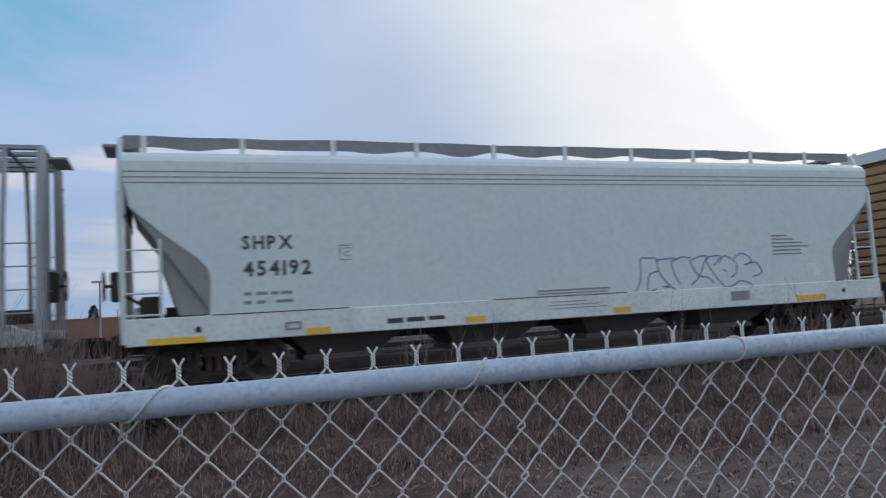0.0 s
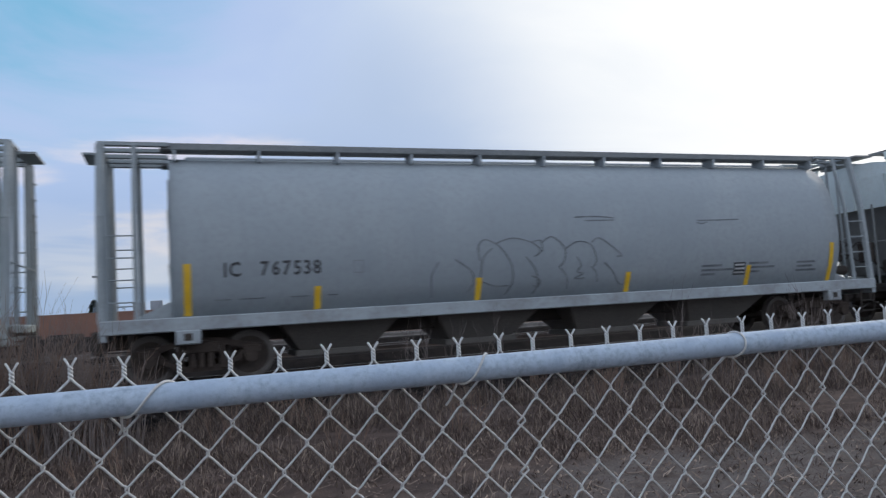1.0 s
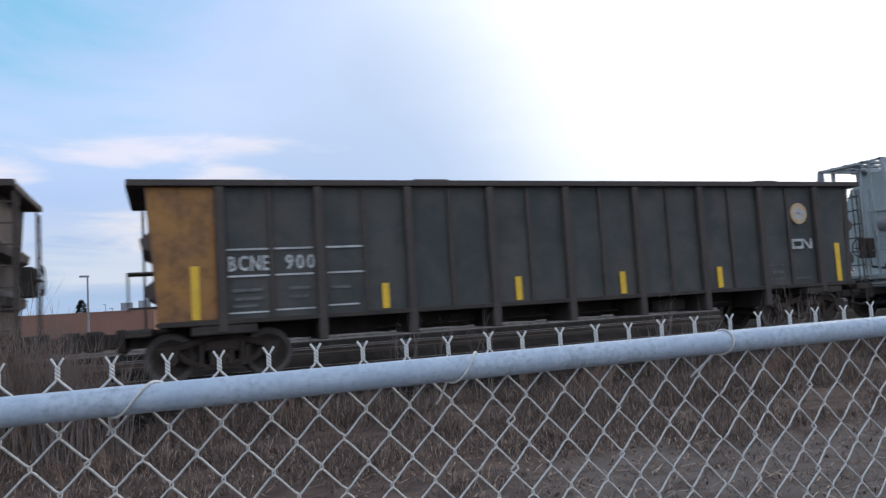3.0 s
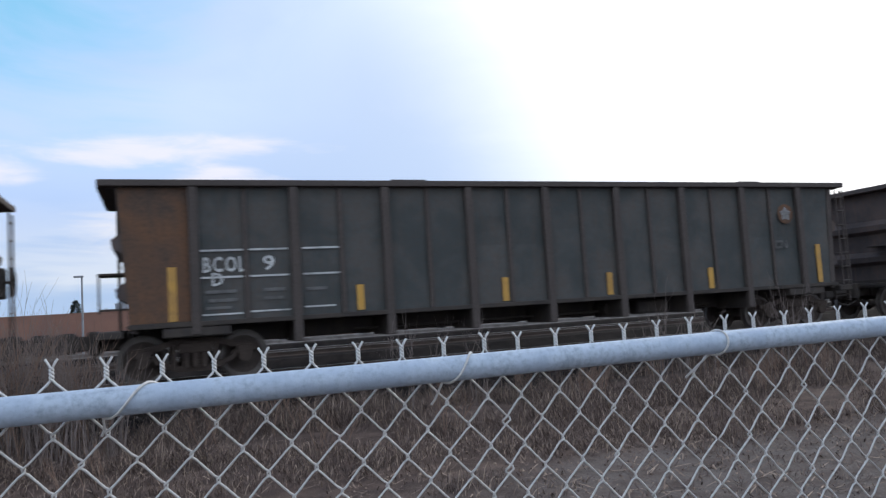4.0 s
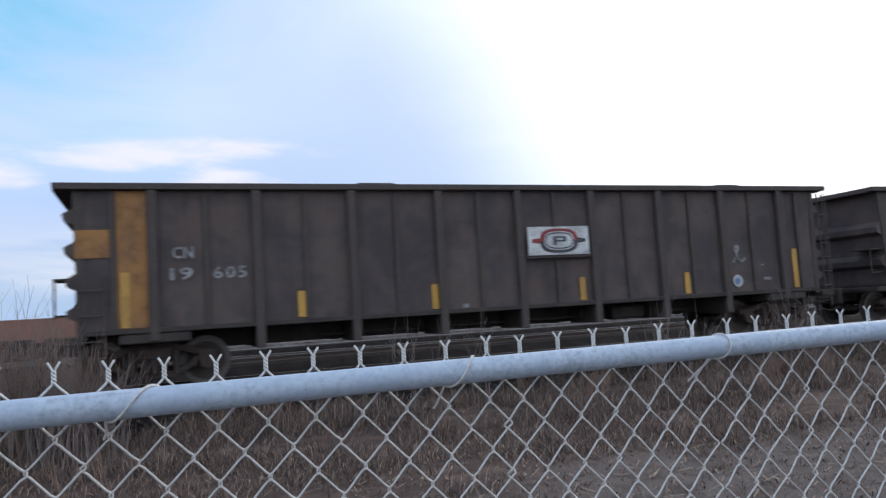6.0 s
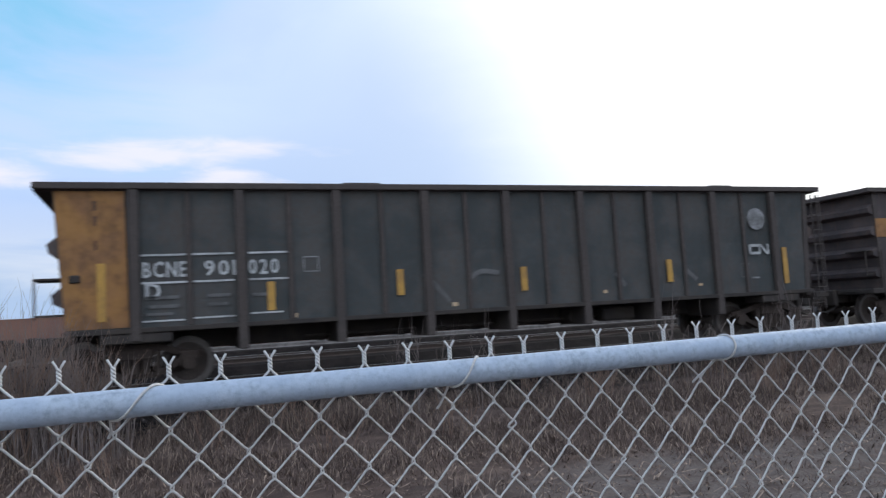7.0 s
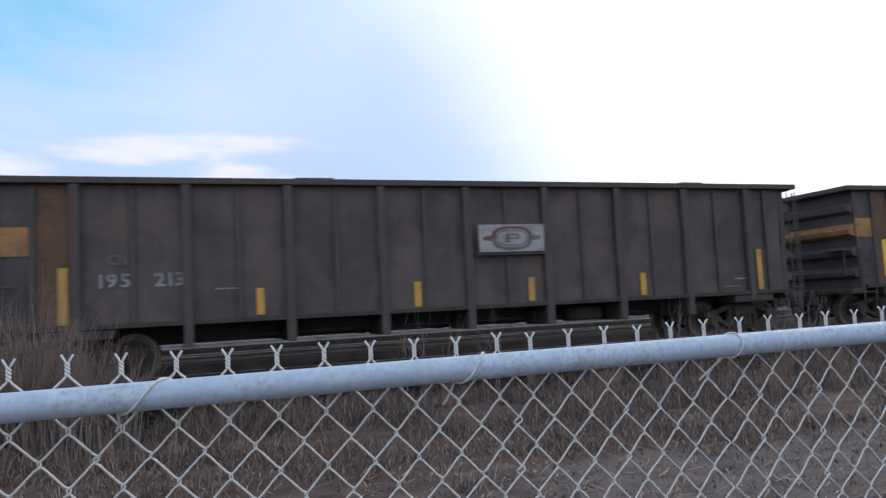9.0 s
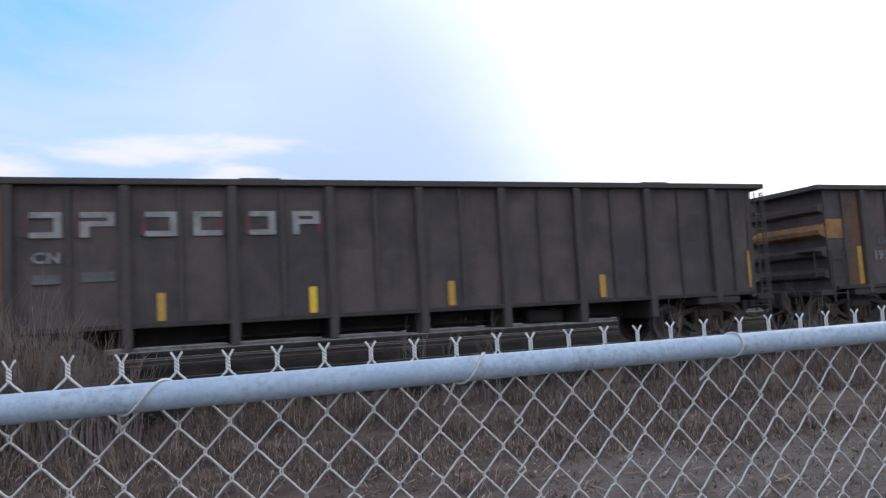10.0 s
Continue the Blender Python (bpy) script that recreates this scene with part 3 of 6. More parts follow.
def truck_mesh(bm):
    """Cast side frames, bolster and springs of a two-axle truck, about its centre on the rail."""
    for s in (-1, 1):
        y0, y1 = s * 0.93, s * 1.09
        top = [(-1.14, 0.56), (-0.74, 0.60), (-0.36, 0.72), (0.36, 0.72), (0.74, 0.60), (1.14, 0.56), (1.14, 0.66), (0.74, 0.72), (0.36, 0.83), (-0.36, 0.83), (-0.74, 0.72), (-1.14, 0.66)]
        low = [(-0.80, 0.56), (-0.70, 0.40), (-0.34, 0.22), (0.34, 0.22), (0.70, 0.40), (0.80, 0.56), (0.70, 0.57), (0.62, 0.46), (0.32, 0.33), (-0.32, 0.33), (-0.62, 0.46), (-0.70, 0.57)]
        slab(bm, top, y0, y1), slab(bm, low, y0 + s * 0.01, y1 + s * 0.012)
        for x in (-0.9, 0.9):
            disc_y(bm, x, s * 1.06, s * 1.15, 0.457, 0.125, 16)
            box(bm, x - 0.16, x + 0.16, s * 0.94, s * 1.13, 0.50, 0.66, 0.02)
        for x in (-0.16, 0, 0.16):
            rod(bm, (x, s * 1.12, 0.30), (x, s * 1.12, 0.56), 0.065, 10)
        box(bm, -0.30, 0.30, s * 0.95, s * 1.18, 0.56, 0.76, 0.02)
        box(bm, -0.42, -0.32, s * 0.98, s * 1.14, 0.26, 0.72, 0.015)
        box(bm, 0.32, 0.42, s * 0.98, s * 1.14, 0.26, 0.72, 0.015)
    box(bm, -0.22, 0.22, -1.1, 1.1, 0.55, 0.80, 0.02)
    for x in (-0.38, 0.38):
        rod(bm, (x, -0.8, 0.42), (x, 0.8, 0.42), 0.05, 8)
    return bm


def add_trucks(car, xc):
    for s in (-1, 1):
        t = part("truck", truck_mesh(bmesh.new()), "truck", car, "brown cast-steel truck frame with coil springs")
        t.location = (s * xc, 0, 0)
        for a in (-0.9, 0.9):
            bm = wheelset(t, a, 0)
            w = part("wheelset", bm, "wheel", t, "steel wheels on an axle")
            w.data.materials.append(M["rim"])
            for f in w.data.polygons:
                c = f.center
                if math.hypot(c.x, c.z) > 0.385:
                    f.material_index = 1
            w.location = (a, 0, WHEEL_R)


def add_couplers(car, half, end):
    """Draft gear, knuckle and hoses at both ends."""
    for s in (-1, 1):
        bm = boxed(min(s * (half - 1.0), s * half), max(s * (half - 1.0), s * half), -0.24, 0.24, 0.68, 1.02, 0.02)
        x0, x1 = s * half, s * end
        box(bm, min(x0, x1), max(x0, x1), -0.14, 0.14, 0.70, 0.98, 0.03)
        box(bm, min(x1, x1 - s * 0.38), max(x1, x1 - s * 0.38), -0.24, 0.20, 0.66, 1.05, 0.06)
        box(bm, min(x0 + s * 0.02, x0 + s * 0.2), max(x0 + s * 0.02, x0 + s * 0.2), -0.42, 0.42, 0.62, 1.06, 0.03)
        tube(bm, [(s * (half - 0.1), -0.3, 0.72), (s * (half + 0.15), -0.33, 0.55), (s * (half + 0.4), -0.3, 0.45), (s * (half + 0.62), -0.2, 0.52)], 0.025, 6)
        rod(bm, (s * (half + 0.05), -1.2, 0.98), (s * (half + 0.05), 0.1, 0.98), 0.015, 6)
        part("coupler", bm, "under", car, "sooty steel coupler with an air hose")


def brake_wheel(car, x, y, z, mat):
    bm = bmesh.new()
    n = 20
    ring = [(x, y + 0.27 * math.cos(2 * math.pi * i / n), z + 0.27 * math.sin(2 * math.pi * i / n)) for i in range(n + 1)]
    tube(bm, ring, 0.018, 6)
    for i in range(5):
        a = 2 * math.pi * i / 5
        rod(bm, (x - 0.03 if x > 0 else x + 0.03, y, z), (x, y + 0.26 * math.cos(a), z + 0.26 * math.sin(a)), 0.014, 6)
    s = 1 if x > 0 else -1
    rod(bm, (x - s * 0.35, y, z), (x, y, z), 0.03, 8)
    wheel = part("brake_wheel", bm, mat, car, "spoked hand-brake wheel")
    part("gear_box", boxed(min(x - s * 0.36, x - s * 0.12), max(x - s * 0.36, x - s * 0.12), y - 0.19, y + 0.19, z - 0.3, z + 0.26, 0.03), mat, car)
    return wheel


def ladder(car, p, q, axis, wide, z0, z1, rungs, mat, r=0.016, rail_r=0.022):
    """Two rails and rungs; p, q: x and y of the first rail; axis: (dx, dy) towards the second."""
    bm = bmesh.new()
    x2, y2 = p + axis[0] * wide, q + axis[1] * wide
    rod(bm, (p, q, z0), (p, q, z1), rail_r, 8), rod(bm, (x2, y2, z0), (x2, y2, z1), rail_r, 8)
    for i in range(rungs):
        z = z0 + (z1 - z0) * (i + 0.5) / rungs
        rod(bm, (p, q, z), (x2, y2, z), r, 6)
    return part("ladder", bm, mat, car)


HALF_W = 1.55
POSTS = [-7.33 + 1.838 * i for i in range(9)]


def gondola(name, lean, ribs):
    """High-sided gondola: sheet walls between deep posts, heavy top chord, ribbed ends that lean in towards the sill."""
    car = new(name)
    edge = lambda z: 8.62 - lean * (3.62 - z) / 2.52
    yw = HALF_W - 0.13
    for s in (-1, 1):
        bm = bmesh.new()
        n = 72
        rows = []
        for j in range(9):
            z = 1.10 + (3.62 - 1.10) * j / 8
            row = []
            for i in range(n + 1):
                x = -8.62 + 17.24 * i / n
                x = math.copysign(min(abs(x), edge(z)), x)
                cell = ((x + 7.33) / 0.919) % 1.0
                dent = 0.05 * math.sin(math.pi * cell) * math.sin(math.pi * j / 8) * max(0.0, 0.35 + noise.noise((x * 0.8, s, z)) * 1.8)
                row.append(bm.verts.new((x, s * (yw - dent), z)))
            rows.append(row)
        for a, b in zip(rows, rows[1:]):
            for i in range(n):
                f = bm.faces.new((a[i], a[i + 1], b[i + 1], b[i]))
        back = bmesh.ops.extrude_face_region(bm, geom=list(bm.faces))
        bmesh.ops.translate(bm, verts=[v for v in back["geom"] if isinstance(v, bmesh.types.BMVert)], vec=(0, -s * 0.02, 0))
        part("side_wall", bm, "gon", car, "dark weathered steel side sheet, dented between the posts")
        y0, y1 = sorted((s * (yw - 0.02), s * HALF_W))
        part("top_chord", boxed(-8.92, 8.94, y0 - 0.02, y1 + 0.02, 3.60, 3.72, 0.012), "gon_post", car, "dusty steel top chord")
        part("top_plate", boxed(-3.5 if s < 0 else -3.4, -2.75, y0, y1, 3.722, 3.742), "gon_post", car)
        part("top_plate", boxed(5.45, 6.1, y0, y1, 3.722, 3.742), "gon_post", car)
        part("side_sill", boxed(-8.45, 8.45, y0, y0 + 0.1 if s < 0 else y1, 1.04, 1.13, 0.01), "under", car)
        for i, x in enumerate(POSTS):
            zb = 0.89 if i in (0, 8) else 0.64
            w = 0.085
            out, inn = s * (HALF_W + 0.004), s * (yw + 0.012)
            bm = bmesh.new()
            a, b = sorted((out, inn))
            box(bm, x - w, x + w, a, b, zb, 3.60, 0.018)
            part("side_post", bm, "gon_post", car)
            if 0 < i < 8:
                part("cross_bearer", slab(bmesh.new(), [(x - 0.05, zb), (x + 0.05, zb), (x + 0.05, 1.06), (x - 0.05, 1.06)], *sorted((s * 0.34, s * (HALF_W - 0.10)))), "under", car)
        for i in range(8):
            x = POSTS[i] + 0.919
            a, b = sorted((s * (yw + 0.06), s * (yw + 0.006)))
            part("stiffener", boxed(x - 0.045, x + 0.045, a, b, 1.13, 3.58, 0.01), "gon_post", car)
        for x in (-8.55, 8.55):
            a, b = sorted((s * (yw + 0.014), s * (yw - 0.06)))
            e = math.copysign(1.0, x)
            top, low = e * (edge(3.6) - 0.07), e * (edge(0.98) - 0.07)
            part("corner_post", slab(bmesh.new(), [(low - 0.07, 0.98), (low + 0.07, 0.98), (top + 0.07, 3.6), (top - 0.07, 3.6)], a, b), "gon_post", car)
        for x in (-7.35, 7.35):
            a, b = sorted((s * 0.9, s * (HALF_W - 0.02)))
            part("bolster_end", boxed(x - 0.55, x + 0.62, a, b, 0.86, 1.03, 0.02), "under", car)
    for e in (-1, 1):
        sheet = [(edge(3.62) - 0.06, 3.62), (edge(3.62) - 0.02, 3.62), (edge(1.05) - 0.02, 1.05), (edge(1.05) - 0.06, 1.05)]
        part("end_wall", slab(bmesh.new(), [(e * x, z) for x, z in sheet], -yw, yw), "gon", car, "dark end sheet")
        for z, tall, deep in ribs:
            rib = [(edge(z - tall) - 0.025, z - tall), (edge(z) + deep * 0.85, z - tall * 0.5), (edge(z) + deep, z + tall * 0.25), (edge(z + tall) - 0.025, z + tall)]
            part("end_rib", slab(bmesh.new(), [(e * x, zz) for x, zz in rib], -yw + 0.02, yw - 0.02), "gon", car, "pressed horizontal rib")
        part("end_chord", boxed(min(e * 8.5, e * 8.93), max(e * 8.5, e * 8.93), -yw + 0.022, yw - 0.022, 3.585, 3.715, 0.015), "gon_post", car)
        part("end_sill", boxed(min(e * 8.55, e * 9.0), max(e * 8.55, e * 9.0), -1.5, 1.5, 0.90, 1.04, 0.02), "under", car)
        if e > 0:
            ladder(car, 8.90, -1.46, (0, 1), 0.42, 0.62, 3.52, 8, "gon_post")
            ladder(car, 8.66, -1.52, (1, 0), 0.27, 0.98, 3.52, 7, "gon_post", 0.013, 0.016)
        ladder(car, 8.90 if e > 0 else -8.70, 1.46, (0, -1), 0.42, 0.62, 3.52, 8, "gon_post")
    if len(ribs) > 2:
        ladder(car, -8.56, -1.50, (1, 0), 0.42, 0.72, 2.05, 3, "gon_post", 0.014, 0.022)
    bm = boxed(-8.95, -8.46, -1.34, -0.7, 2.03, 2.07, 0.008)
    rod(bm, (-8.93, -1.30, 1.36), (-8.93, -1.30, 2.05), 0.02, 6)
    rod(bm, (-8.93, -1.30, 1.42), (-8.44, -1.30, 1.42), 0.02, 6)
    part("end_step", bm, "under", car, "small steel step bracket on the end")
    brake_wheel(car, 9.16, -0.25, 2.05, "under")
    part("floor", boxed(-8.5, 8.5, -yw + 0.03, yw - 0.03, 1.06, 1.12), "under", car)
    part("centre_sill", boxed(-8.45, 8.45, -0.33, 0.33, 0.68, 1.055, 0.02), "under", car)
    bm = bmesh.new()
    rod(bm, (-4.2, -0.62, 0.78), (5.0, -0.62, 0.78), 0.03, 8)
    disc_y(bm, 1.9, -0.9, -0.5, 0.82, 0.17, 16)
    box(bm, 2.6, 3.5, -0.95, -0.55, 0.66, 0.98, 0.05)
    part("brake_rigging", bm, "under", car)
    add_trucks(car, 7.35)
    add_couplers(car, 9.0, 9.78)
    return car


YS = -(HALF_W - 0.13) - 0.008
STRIP_X = (-4.18, -1.46, 1.13, 4.83)


def reflectors(car, tall=(-7.92, 7.87), short=STRIP_X, mat="yellow"):
    for x in tall:
        part("reflector", boxed(x - 0.075, x + 0.075, YS - 0.026, YS - 0.004, 1.15, 2.13), mat, car, "yellow reflective strip")
    for x in short:
        part("reflector", boxed(x - 0.07, x + 0.07, YS - 0.026, YS - 0.004, 1.16, 1.66), mat, car, "yellow reflective strip")


def roundel(car, x, z, r, ring="cream", inner="white"):
    b = part("roundel", disc_y(bmesh.new(), x, YS - 0.012, YS - 0.002, z, r, 28), ring, car, "round emblem, faded")
    bm = bmesh.new()
    pts = []
    for i in range(10):
        rr = r * (0.74 if i % 2 == 0 else 0.5)
        a = math.pi / 2 + i * math.pi / 5
        pts.append((x + rr * math.cos(a), z + rr * math.sin(a)))
    slab(bm, pts, YS - 0.018, YS - 0.012)
    part("star", bm, inner, b)
    part("star_eye", disc_y(bmesh.new(), x, YS - 0.021, YS - 0.018, z, r * 0.13, 12), "white_old", b)


def wordmark(car, x, z, w, h, mat):
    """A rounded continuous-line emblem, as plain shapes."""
    bm = bmesh.new()
    t = h * 0.26
    for a in ((0, w * 0.10, z + t * 0.3, z + h - t * 0.3), (w * 0.04, w * 0.52, z, z + t), (w * 0.04, w * 0.50, z + h - t, z + h), (w * 0.50, w * 0.57, z + 0.02, z + h), (w * 0.92, w, z, z + h)):
        box(bm, x + a[0], x + a[1], YS - 0.012, YS - 0.002, a[2], a[3])
    slab(bm, [(x + w * 0.53, z + h), (x + w * 0.63, z + h), (x + w * 0.97, z), (x + w * 0.87, z)], YS - 0.0125, YS - 0.0025)
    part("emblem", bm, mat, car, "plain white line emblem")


def herald(car, x0, x1, z0, z1, white="white", red="red", dark="black"):
    """White board with a dark red and black oval and a pale centre."""
    yb = -(HALF_W + 0.006)
    board = part("herald_board", boxed(x0, x1, yb - 0.03, yb, z0, z1, 0.004), white, car, "white board with a red and black oval")
    part("herald_frame", boxed(x0 - 0.05, x1 + 0.05, yb + 0.001, yb + 0.07, z0 - 0.06, z0 + 0.02, 0.004), "gon_post", car)
    xc, zc, w, h = (x0 + x1) / 2, (z0 + z1) / 2, (x1 - x0) / 2, (z1 - z0) / 2

    def oval(rx, rz, ya, yb2, mat, lo=0.0, hi=2 * math.pi, n=28):
        bm = bmesh.new()
        pts = []
        for i in range(n + 1):
            a = lo + (hi - lo) * i / n
            ca, sa = math.cos(a), math.sin(a)
            pts.append((xc + rx * math.copysign(abs(ca) ** 0.7, ca), zc + rz * math.copysign(abs(sa) ** 0.7, sa)))
        if hi - lo > 6:
            pts.pop()
        slab(bm, pts, ya, yb2)
        return part("oval", bm, mat, board)

    oval(w * 0.62, h * 0.86, yb - 0.036, yb - 0.030, red, 0, math.pi)
    oval(w * 0.62, h * 0.86, yb - 0.0362, yb - 0.030, dark, math.pi, 2 * math.pi)
    oval(w * 0.42, h * 0.50, yb - 0.041, yb - 0.036, white)
    # pale line inside the ring, then the dark inner ring
    oval(w * 0.49, h * 0.66, yb - 0.0385, yb - 0.0365, white)
    oval(w * 0.46, h * 0.59, yb - 0.0395, yb - 0.0370, dark)
    for s in (-1, 1):
        bm = bmesh.new()
        slab(bm, [(xc + s * w * 0.62, zc - h * 0.2), (xc + s * w * 0.88, zc - h * 0.12), (xc + s * w * 0.88, zc + h * 0.12), (xc + s * w * 0.62, zc + h * 0.2)], yb - 0.036, yb - 0.030)
        part("lug", bm, dark if s > 0 else red, board)
    bm = bmesh.new()
    box(bm, xc - w * 0.2, xc - w * 0.1, yb - 0.046, yb - 0.041, zc - h * 0.3, zc + h * 0.3)
    box(bm, xc - w * 0.1, xc + w * 0.2, yb - 0.046, yb - 0.041, zc + h * 0.18, zc + h * 0.3)
    box(bm, xc - w * 0.1, xc + w * 0.2, yb - 0.046, yb - 0.041, zc - h * 0.08, zc + h * 0.04)
    box(bm, xc + w * 0.13, xc + w * 0.23, yb - 0.0465, yb - 0.0412, zc - h * 0.06, zc + h * 0.28)
    part("device", bm, dark, board)


def panel(car, x0, x1, z0, z1, mat, label):
    if x0 < -8.5 and z1 - z0 > 2:
        return part("end_panel", slab(bmesh.new(), [(x0, z1), (x0 + 0.16, z0), (x1, z0), (x1, z1)], YS - 0.011, YS + 0.004), mat, car, label)
    return part("end_panel", boxed(x0, x1, YS - 0.011, YS + 0.004, z0, z1), mat, car, label)


def data_lines(car, rows, mat="faint"):
    bars(rows, YS - 0.003, mat, car)


def road_number(car, marks, digits, mat, lines=True, pieces=None):
    """Reporting marks between two white lines, broken by the posts."""
    spots = pieces or ((-7.20, 0.74, marks), (-6.15, 0.56, digits[:3]), (-5.36, 0.56, digits[3:]))
    for x, w, text in spots:
        lettering(text, x, 2.01, 0.29, YS - 0.003, mat, car, width=w)
    if lines:
        data_lines(car, [(a, b, z, z + 0.035) for a, b in ((-7.22, -6.45), (-6.35, -5.62), (-5.35, -4.62)) for z in (2.40, 1.90)] + [(-7.22, -6.5, 1.22, 1.25), (-6.35, -5.62, 1.24, 1.27), (-5.35, -4.75, 1.27, 1.30)], mat)
        data_lines(car, [(-7.15, -6.6, 1.62, 1.68), (-7.1, -6.6, 1.46, 1.52), (-7.15, -6.7, 1.33, 1.38), (-6.1, -5.7, 1.62, 1.68), (-6.1, -5.75, 1.46, 1.52), (-5.3, -4.9, 1.6, 1.66)], "faint")


base_gondola = gondola("gondola_car", 0.17, ((2.60, 0.20, 0.17), (1.72, 0.20, 0.17)))
ribbed_gondola = gondola("gondola_car", 0.06, ((3.15, 0.16, 0.18), (2.56, 0.16, 0.18), (2.0, 0.16, 0.18), (1.45, 0.16, 0.18)))
CAR_LABELS = {
    "c4": "dark high-sided gondola car with a cream roundel",
    "c5": "dark high-sided gondola car with a rusty brown end panel",
    "c6": "weathered dark gondola car with yellow reflectors and roundel",
    "c7": "dark gondola car with a white herald board",
    "c8": "dark gondola car with an ochre end panel",
    "c9": "dark gondola car with herald board and sprayed white figure",
    "c10": "dark rusty gondola car with a faded herald board",
    "c11": "dark gondola car with large faded block shapes",
    "c12": "dark gondola car with an ochre end panel, half in view",
}
CENTRES = {"c0": 125.4, "c1": 104.3, "c2": 84.85, "c3": 65.78}
for i in range(4, 13):
    CENTRES["c%d" % i] = 7.626 - 19.575 * (i - 6)
for key, text in CAR_LABELS.items():
    kind = ribbed_gondola if key in ("c7", "c9", "c10", "c11", "c12") else base_gondola
    CARS[key] = kind if key in ("c4", "c7") else copy_thing(kind, Matrix())
    tagged(CARS[key], text, "railway car", "cars of the train")
for key in ("c7", "c9", "c10", "c11"):
    for x in (-7.98, 7.98):
        part("stiffener", boxed(x - 0.045, x + 0.045, -1.48, -1.426, 1.13, 3.58, 0.01), "gon_post", CARS[key])
for key in ("c4", "c8", "c5"):
    for ob in CARS[key].children:
        if ob.name.startswith("side_wall"):
            ob.data = ob.data.copy()
            ob.data.materials[0] = M["gon_green"]



def block_shape(car, x0, x1, z0, z1, bars_on, edge_at):
    """One worn block of the big faded row; bars_on: which of top, middle, bottom, left, right bars are left of it."""
    t, zm = 0.10, (z0 + z1) / 2
    spans = {"t": (x0, x1, z1 - t, z1), "m": (x0, x1, zm - 0.03, zm + 0.06), "b": (x0, x1, z0, z0 + t), "l": (x0, x0 + 0.13, z0, z1), "r": (x1 - 0.13, x1, z0 + 0.04, z1 - 0.04), "k": (x0, x0 + 0.15, z0, zm), "h": (x1 - 0.12, x1, zm, z1 - 0.02)}
    bm = bmesh.new()
    for i, key in enumerate(bars_on):
        a, b, c0, c1 = spans[key]
        box(bm, a, b, YS - 0.012 - 0.0002 * i, YS - 0.002 - 0.0002 * i, c0, c1)
    part("block_shape", bm, "board_old", car, "worn white block shape")
    part("block_edge", boxed(edge_at, edge_at + 0.10, YS - 0.009, YS - 0.003, z0 + 0.02, z1 - 0.04), "redfaint", car, "faded red edge")


def wall_box(car, x0, x1, z0, z1, mat="white_old"):
    w = 0.02
    data_lines(car, [(x0, x1, z1 - w, z1), (x0, x1, z0, z0 + w), (x0, x0 + w, z0, z1), (x1 - w, x1, z0, z1)], mat)


c = CARS["c4"]
reflectors(c, (-7.8, 8.03), (-4.2, -1.24, 1.40, 4.16))
roundel(c, 6.85, 2.92, 0.27)
wordmark(c, 6.52, 2.02, 0.68, 0.25, "white")
wall_box(c, 5.7, 6.2, 1.28, 1.64, "faint")
data_lines(c, [(6.45, 7.1, 1.26, 1.30), (5.8, 5.95, 1.42, 1.5), (6.0, 6.15, 1.42, 1.5)])
panel(c, -8.60, -7.42, 1.14, 3.59, "ochre", "weathered ochre end panel")
road_number(c, "BCNE", "900", "white", pieces=((-7.2, 0.74, "BCNE"), (-6.15, 0.56, "900")))

c = CARS["c5"]
panel(c, -8.60, -7.42, 1.14, 3.59, "rustpatch", "rusty brown end panel")
reflectors(c, (-7.72, 7.95), (-4.24, -1.06, 1.56, 4.43), "yellow_old")
road_number(c, "BCOL", "9", "white", True, ((-7.18, 0.76, "BCOL"), (-6.1, 0.22, "9")))
lettering("D", -7.03, 1.76, 0.24, YS - 0.003, "white", c, width=0.2)
roundel(c, 6.97, 2.93, 0.25, "rustpatch", "white_old")
wordmark(c, 6.55, 2.06, 0.4, 0.2, "faint")

c = CARS["c6"]
panel(c, -8.60, -7.42, 1.14, 3.59, "gon_post", "brownish end panel")
reflectors(c, (-7.92, 8.02), (-4.14, 1.23, 4.96))
part("reflector", boxed(-1.47, -1.33, YS - 0.026, YS - 0.004, 1.42, 1.66), "yellow", c, "yellow reflective strip")
part("reflector", boxed(-1.47, -1.33, YS - 0.026, YS - 0.004, 1.16, 1.415), "white", c, "bleached half of the strip")
road_number(c, "BCNE", "900611", "white_old")
roundel(c, 6.91, 2.92, 0.26)
wordmark(c, 6.54, 2.05, 0.67, 0.25, "white_old")
wall_box(c, -4.26, -3.99, 2.03, 2.30)
for line in [[(-3.5, 2.2), (-3.3, 1.9), (-3.1, 2.1), (-3.2, 1.6)], [(-3.0, 2.3), (-2.85, 1.8)]]:
    strokes([line], YS - 0.004, 0.06, "blue_faint", c, "sprayed_mark", "faint blue sprayed marks")
strokes([[(1.2, 2.2), (1.5, 1.8), (1.35, 2.1)]], YS - 0.004, 0.06, "blue_faint", c, "sprayed_mark", "faint blue sprayed marks")

